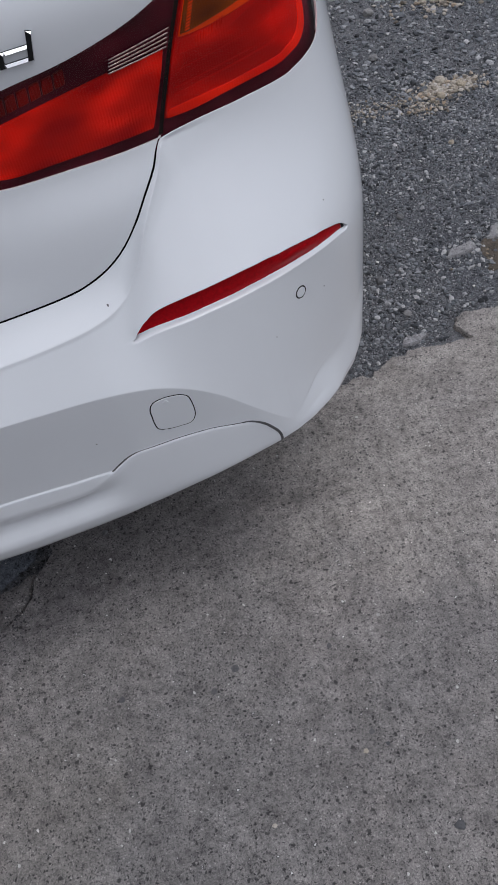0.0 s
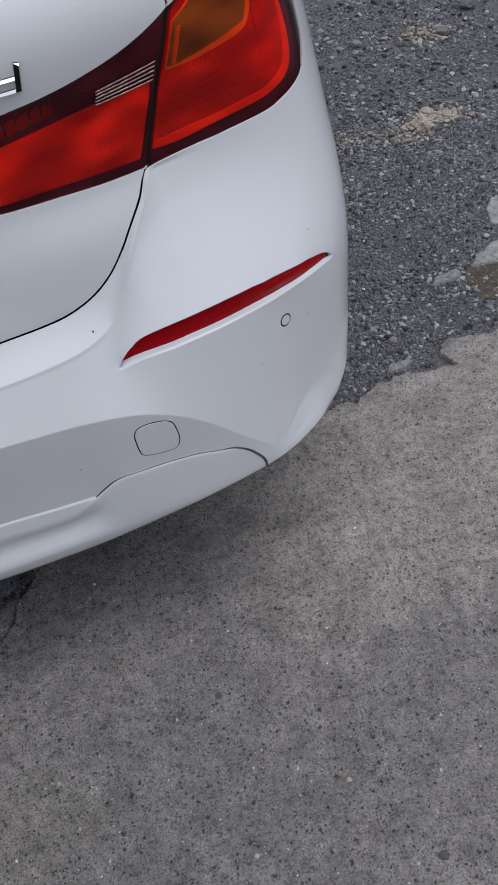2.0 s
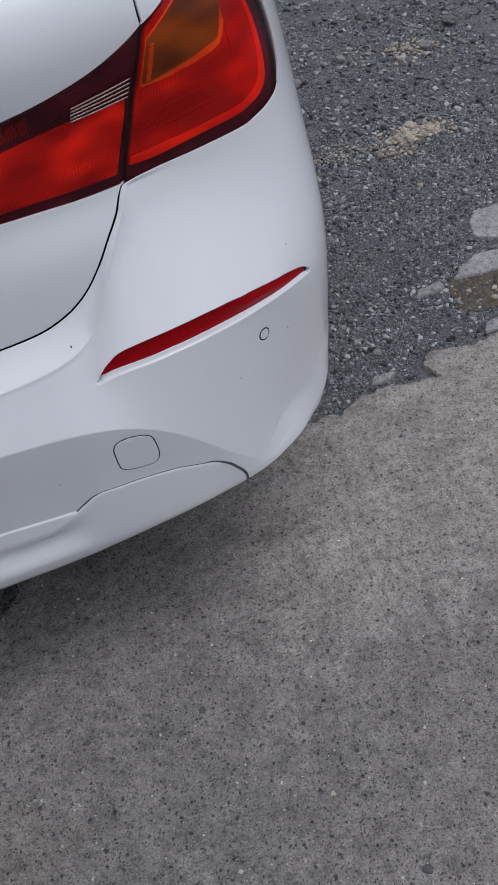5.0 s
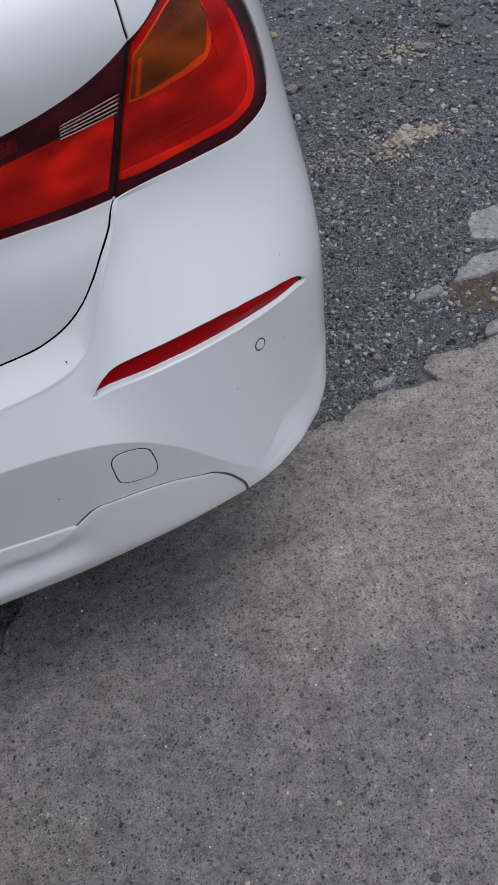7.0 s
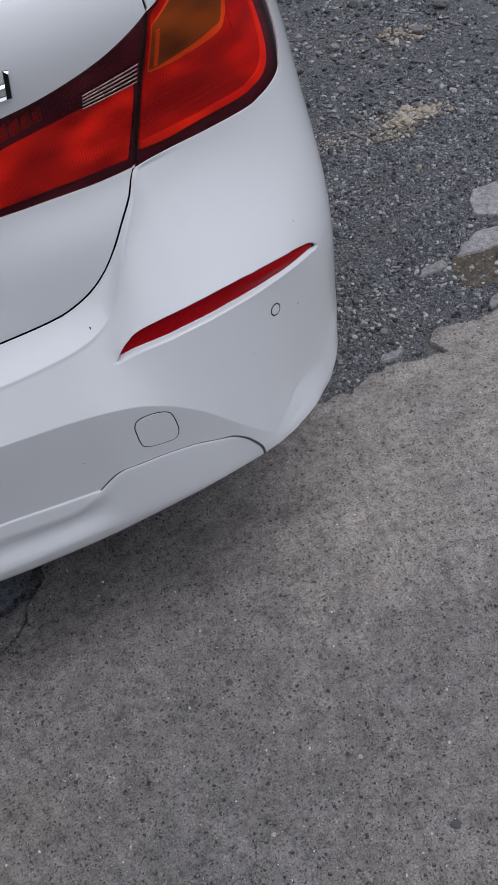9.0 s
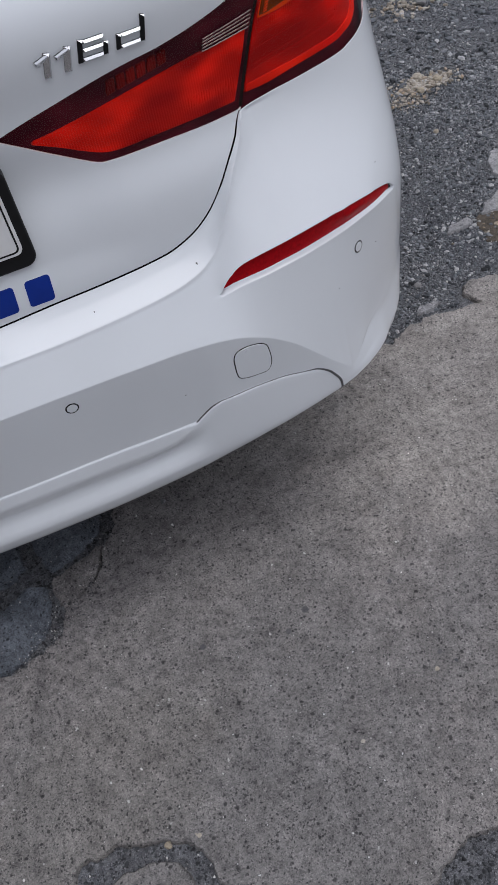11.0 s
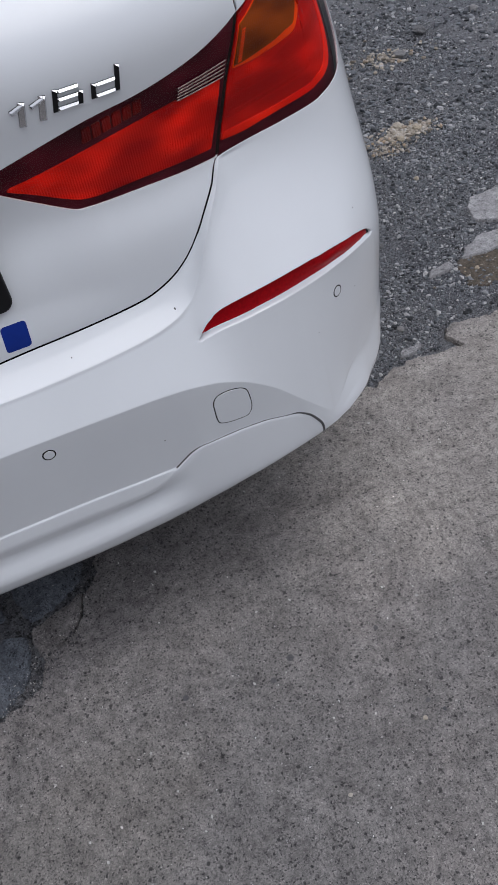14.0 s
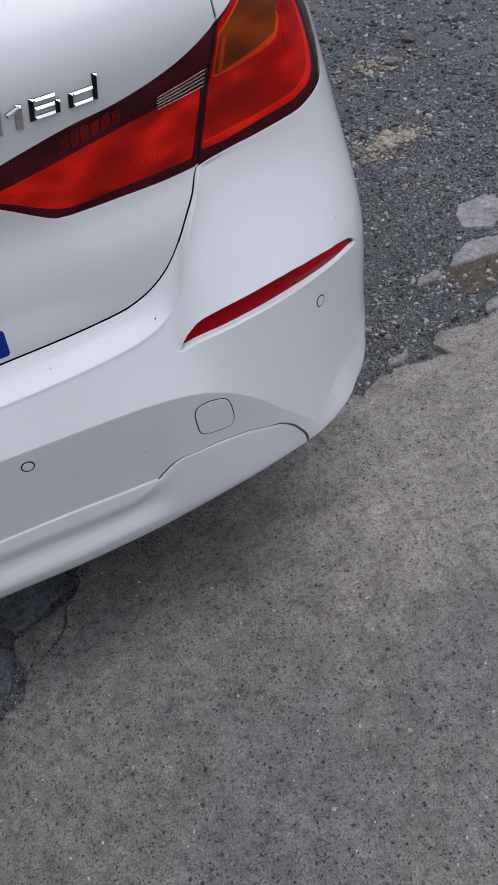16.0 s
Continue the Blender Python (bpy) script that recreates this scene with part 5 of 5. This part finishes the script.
    # slot reflector in the bumper
    def slot_piece(name, a, b, deep, mat, parent, label):
        s = np.r_[np.linspace(a, a + 0.02, 16), np.linspace(a + 0.023, b - 0.013, 70), np.linspace(b - 0.01, b, 12)] if b - a > 0.05 else np.linspace(a, b, 12)
        low, high, ledge, _ = slot_ledge(s)
        f = np.linspace(0, 1, 8)[:, None]
        rz = low + 0.62 * ledge + (high - low - 0.62 * ledge) * f
        ro = np.array([bumper_inset(s, row, base_column) for row in rz]) + deep * (1 - 0.4 * smooth(0.68, 0.86, s)) - 0.0008 * np.sin(np.pi * f)
        return mesh_object(name, skin(np.tile(s, (8, 1)) * side, rz, ro).reshape(-1, 3), grid_faces(8, len(s), side < 0), mat, parent, label)

    reflector = slot_piece("reflector", 0.508, 0.862, 0.0094, REFLECTOR, car, "narrow dark red rear reflector")
    slot_piece("slot_end", 0.8622, 0.8735, 0.0090, BLACK, reflector, "black end of the reflector slot")
    # joint between the lower valance and the bumper's corner
    run = np.linspace(0.411, 0.600, 60)
    g = np.vstack([np.stack([run, LIP(run)[0] + 0.0014], 1), spline([(0.607, 0.4545), (0.625, 0.4478), (0.645, 0.4310), (0.657, 0.4130), (0.664, 0.4000), (0.6685, 0.3850), (0.6690, 0.3640)], 6)])
    d = np.gradient(g, axis=0)
    d /= np.linalg.norm(d, axis=1)[:, None]
    wide = np.stack([-d[:, 1], d[:, 0]], 1) * (0.00028 + 0.0003 * smooth(0.462, 0.432, g[:, 0]) + 0.0017 * smooth(0.60, 0.664, g[:, 0]))[:, None]
    patch("valance_joint", [loop(g - wide, (g + wide)[::-1])], bumper_inset, SEAL, bumper, lift=0.0006, side=side, step=0.006, edge=0.001, rounding=0.0002, label="dark joint at the end of the valance")
    # parking sensors and towing-eye cover
    for cs, cz, r in ((0.239, 0.5725, 0.0100), (0.758, 0.6015, 0.0098)):
        a = np.linspace(0, 2 * np.pi, 28, endpoint=False)
        ring = np.stack([cs + r * np.cos(a), cz + r * np.sin(a)], 1)
        sensor = patch("parking_sensor", [ring], bumper_inset, BLACK, car, lift=0.0004, side=side, step=0.006, edge=0.004, rounding=0.0004, label="round parking sensor with a black ring")
        disc = np.stack([cs + 0.0076 * np.cos(a), cz + 0.0076 * np.sin(a)], 1)
        patch("sensor_face", [disc], bumper_inset, PAINT, sensor, lift=0.0009, side=side, step=0.006, edge=0.002, rounding=0.0006, label="white painted sensor face")
    if side > 0:
        cover = spline([(0.4915, 0.528), (0.492, 0.546), (0.498, 0.557), (0.513, 0.561), (0.536, 0.557), (0.547, 0.549), (0.551, 0.534), (0.551, 0.506), (0.543, 0.494), (0.528, 0.4935), (0.505, 0.497), (0.495, 0.503), (0.492, 0.515), (0.4915, 0.528)], 6)[:-1]
        towing = patch("towing_eye_cover", [dense(cover, 0.005)], bumper_inset, GAP, car, lift=0.0003, step=0.01, edge=0.003, rounding=0.0003, label="white cover over the towing eye with a dark joint")
        patch("cover_face", [shrink(dense(cover, 0.005), 0.0019)], bumper_inset, PAINT, towing, lift=0.0009, step=0.01, edge=0.002, rounding=0.0006)
        mark = np.array([(0.512, 0.5515), (0.5205, 0.5495), (0.5165, 0.5565)])
        patch("arrow_mark", [dense(mark, 0.003)], bumper_inset, PAINT, towing, lift=0.0016, step=0.01, edge=0.001, rounding=0.0003)

for s, z, r in ((0.490, 0.690, 0.0012), (0.806, 0.578, 0.0009), (0.322, 0.676, 0.0007), (0.700, 0.560, 0.0007), (0.840, 0.700, 0.0008)):
    a = np.linspace(0, 2 * np.pi, 9, endpoint=False)
    spot = np.stack([s + r * np.cos(a) * (1 + 0.3 * np.sin(3 * a)), z + r * np.sin(a)], 1)
    patch("mud_speck", [spot], bumper_inset, SEAL, bumper, lift=0.0003, step=0.01, edge=0.0003, rounding=0.0001, label="tiny dark speck of mud")

# ---- badge, plate and painted bars on the tailgate ----
badge = new("badge")
badge.parent = car
badge["label"] = "chrome model badge of raised characters"


H, SLANT = 0.0245, 0.22


def character(name, s0, z0, w, bars):
    """One raised character of bevelled bars; each bar has a ridge off its middle."""
    verts, faces, dark = [], [], []
    for x0, y0, x1, y1 in bars:
        upright = abs(y1 - y0) > abs(x1 - x0)
        wide, shift = (0.0068, -0.28) if upright else (0.0043, -0.15)
        if name == "digit_one":
            wide = 0.0088 if upright else 0.0058
        p, q = (np.array([s0 + x * w + (y - 0.5) * H * SLANT, z0 + y * H]) for x, y in ((x0, y0), (x1, y1)))
        d = (q - p) / np.linalg.norm(q - p)
        n = np.array([-d[1], d[0]])
        p, q = p - d * wide * 0.5, q + d * wide * 0.5
        flatp = [p - n * wide / 2, q - n * wide / 2, q + n * wide / 2, p + n * wide / 2]
        ridge = [p + d * wide * 0.35 + n * wide * shift, q - d * wide * 0.35 + n * wide * shift]
        pts = np.array(flatp + flatp + ridge)
        up = np.array([0.0] * 4 + [0.0022] * 4 + [0.0046] * 2)
        at = len(verts)
        verts += skin(pts[:, 0], pts[:, 1], upper(pts[:, 0], pts[:, 1]) - up).tolist()
        faces += [tuple(at + k for k in f) for f in ((0, 1, 5, 4), (1, 2, 6, 5), (2, 3, 7, 6), (3, 0, 4, 7), (4, 5, 9, 8), (6, 7, 8, 9), (5, 6, 9), (7, 4, 8))]
        # black walls and one black bevel paint in the chrome's dark reflection
        dark += [1, 1, 1, 1, 0, 1 if upright and name != "digit_one" else 0, 0, 0]
    ob = mesh_object(name, verts, faces, CHROME, badge, smooth=False)
    ob.data.materials.append(BLACK)
    ob.data.polygons.foreach_set("material_index", dark)
    return ob


for s0 in (0.3635, 0.3893):
    character("digit_one", s0, 0.9880, 0.020, [(0.62, 0.08, 0.62, 0.90), (0.62, 0.92, 0.0, 0.74)])
character("digit_six", 0.4190, 0.9908, 0.0345, [(0, 0.10, 0, 0.90), (0.16, 0.91, 0.86, 0.91), (0.16, 0.52, 0.84, 0.52), (0.16, 0.09, 0.84, 0.09), (1, 0.13, 1, 0.50)])
character("letter_d", 0.4725, 0.9910, 0.0345, [(0, 0.12, 0, 0.58), (0.16, 0.62, 0.84, 0.62), (0.16, 0.09, 0.84, 0.09), (1, 0.12, 1, 1.08)])


def flat(s, z):
    """The plate stands on one plane, a little proud of the hollow."""
    return 0.0855 + 0.0 * np.asarray(s)


def rounded(x0, x1, z0, z1, r):
    out = []
    for cx, cz, a0 in ((x1 - r, z0 + r, -90), (x1 - r, z1 - r, 0), (x0 + r, z1 - r, 90), (x0 + r, z0 + r, 180)):
        out += [(cx + r * math.cos(radians(a0 + a)), cz + r * math.sin(radians(a0 + a))) for a in range(0, 91, 15)]
    return np.array(out)


plate = new("number_plate")
plate.parent = car
plate["label"] = "white plate in a black plastic frame"
patch("plate_frame", [dense(rounded(-0.274, 0.274, 0.768, 0.907, 0.014), 0.02)], flat, BLACK, plate, step=0.03, lift=0.004, edge=0.02, rounding=0.004, label="black plastic frame")
patch("plate_face", [dense(rounded(-0.263, 0.263, 0.791, 0.901, 0.010), 0.02)], flat, PLATE_WHITE, plate, step=0.03, lift=0.0085, edge=0.004, rounding=0.001)
patch("plate_border", [dense(rounded(-0.2595, 0.2595, 0.7945, 0.8975, 0.008), 0.02), dense(rounded(-0.2575, 0.2575, 0.7965, 0.8955, 0.007), 0.02)], flat, BLACK, plate, step=0.05, lift=0.0090, edge=0.0006, rounding=0.0002)
for k in range(7):
    c = -0.195 + k * 0.064
    patch("plate_bar", [dense(rounded(c - 0.016, c + 0.016, 0.8075, 0.884, 0.003), 0.02)], flat, BLACK, plate, step=0.05, lift=0.0092, edge=0.0006, rounding=0.0002)
decal = new("decal")
decal.parent = car
decal["label"] = "row of dark blue vinyl bars below the plate"
for k in range(-5, 6):
    c = k * 0.0525
    bar = rounded(c - 0.0180, c + 0.0180, 0.7045, 0.7425, 0.005)
    bar[:, 0] += (bar[:, 1] - 0.7235) * 0.1
    patch("blue_bar", [dense(bar, 0.006)], upper, BLUE, decal, step=0.01, lift=0.0006, edge=0.0005, rounding=0.0002)

# ---- the rest of the car ----
END = ALONG[-1]
rear_wheel_y, front_wheel_y, arch = 0.83, 3.52, 0.355
ss = np.unique(np.r_[np.arange(1.155, 4.6, 0.02), np.linspace(4.6, END, 40)])
ys = np.interp(ss, ALONG, LINE[:, 1])
low = np.full(len(ss), 0.22)
for wy in (rear_wheel_y, front_wheel_y):
    d = arch**2 - (ys - wy) ** 2
    low = np.maximum(low, np.where(d > 0, 0.315 + np.sqrt(np.maximum(d, 0)), 0))
nose = smooth(2.9, 4.3, ys)
belt = 0.985 - 0.24 * nose + 0.12 * (1 - smooth(1.2, 1.6, ss)) 
fr = np.linspace(0, 1, 26)[:, None]
wz = low + (belt - low) * fr
wo = upper(np.tile(ss, (26, 1)), wz) * (1 - 0.5 * nose) + 0.02 * smooth(0.45, 0.25, wz) + 0.10 * nose * smooth(0.55, 0.9, wz)
for side in (1, -1):
    mesh_object("body_side", skin(np.tile(ss, (26, 1)) * side, wz, wo).reshape(-1, 3), grid_faces(26, len(ss), side < 0), PAINT, car)

# cabin and bonnet, lofted from rings round the car
RING = [(0.985, 0.085, 0.13, 3.25), (1.06, 0.11, 0.17, 3.05), (1.16, 0.155, 0.30, 2.80), (1.28, 0.215, 0.46, 2.52), (1.36, 0.27, 0.56, 2.34), (1.40, 0.33, 0.66, 2.20), (1.418, 0.48, 0.95, 1.95)]


def ring(z, inx, y0, y1, n=72):
    a = np.linspace(0, 2 * np.pi, n, endpoint=False)
    c, q = np.cos(a), np.sin(a)
    e = 0.36
    x = (0.895 - inx) * np.sign(c) * np.abs(c) ** e
    y = (y0 + y1) / 2 + (y1 - y0) / 2 * np.sign(q) * np.abs(q) ** e
    return np.stack([x, y, np.full(n, z)], 1)


def ring_loft(name, rings, mat, cap=False, label=""):
    n = len(rings[0])
    faces = [(k * n + i, k * n + (i + 1) % n, (k + 1) * n + (i + 1) % n, (k + 1) * n + i) for k in range(len(rings) - 1) for i in range(n)]
    if cap:
        faces.append(tuple((len(rings) - 1) * n + i for i in range(n)))
    return mesh_object(name, np.vstack(rings), faces, mat, car, label)


ring_loft("cabin_glass", [ring(*r) for r in RING[1:5]], GLASS_DARK, label="dark tinted side and rear glass")
ring_loft("roof", [ring(*r) for r in RING[4:]], PAINT, True, "white roof")
ring_loft("waist", [ring(*RING[0]), ring(*RING[1])], PAINT)
bs = np.linspace(3.4, END, 30)
by = np.interp(bs, ALONG, LINE[:, 1])
bx = np.interp(bs, ALONG, LINE[:, 0]) - 0.11
bzz = 0.985 - 0.24 * smooth(2.9, 4.3, by) + 0.0
f = np.linspace(-1, 1, 21)[:, None]
bv = np.stack([bx * f, np.tile(by - 0.06, (21, 1)), bzz + 0.05 * (1 - f**2)], -1)
mesh_object("bonnet", bv.reshape(-1, 3), grid_faces(21, len(bs), True), PAINT, car, "white bonnet")
floor_pan = [(-0.8, 0.25, 0.30), (0.8, 0.25, 0.30), (0.84, 3.9, 0.22), (-0.84, 3.9, 0.22)]
mesh_object("floor_pan", floor_pan + [(x, y, z + 0.06) for x, y, z in floor_pan], [(3, 2, 1, 0), (4, 5, 6, 7), (0, 1, 5, 4), (1, 2, 6, 5), (2, 3, 7, 6), (3, 0, 4, 7)], BLACK, car, smooth=False)


def lathe(profile, n=48):
    """A turned shape round the x axis from rows of (x, radius)."""
    bm = bmesh.new()
    rings = [[bm.verts.new((x, r * math.cos(a), r * math.sin(a))) for a in np.linspace(0, 2 * math.pi, n, endpoint=False)] for x, r in profile]
    for a, b in zip(rings, rings[1:]):
        for i in range(n):
            bm.faces.new((a[i], a[(i + 1) % n], b[(i + 1) % n], b[i]))
    bmesh.ops.recalc_face_normals(bm, faces=bm.faces)
    return bm


for wx, wy, turn in ((0.775, rear_wheel_y, 0), (-0.775, rear_wheel_y, 180), (0.775, front_wheel_y, 0), (-0.775, front_wheel_y, 180)):
    wheel = new("wheel")
    wheel.parent = car
    wheel.matrix_world = pose(wx, wy, 0.315, 0, 0, turn)
    part("tyre", lathe([(-0.09, 0.215), (-0.10, 0.26), (-0.098, 0.295), (-0.08, 0.313), (0.08, 0.313), (0.098, 0.295), (0.10, 0.26), (0.09, 0.215), (-0.09, 0.215)]), RUBBER, wheel)
    rim = lathe([(-0.09, 0.216), (0.09, 0.216), (0.092, 0.205), (0.06, 0.195), (-0.085, 0.19)])
    for k in range(5):
        m = Matrix.Rotation(k * 2 * math.pi / 5, 4, "X")
        made = bmesh.ops.create_cube(rim, size=1, matrix=m @ Matrix.Translation((0.065, 0, 0.105)) @ Matrix.Diagonal((0.03, 0.055, 0.20, 1)))
    made = bmesh.ops.create_cone(rim, cap_ends=True, segments=24, radius1=0.06, radius2=0.05, depth=0.04, matrix=Matrix.Translation((0.07, 0, 0)) @ Matrix.Rotation(math.pi / 2, 4, "Y"))
    part("rim", rim, ALLOY, wheel)
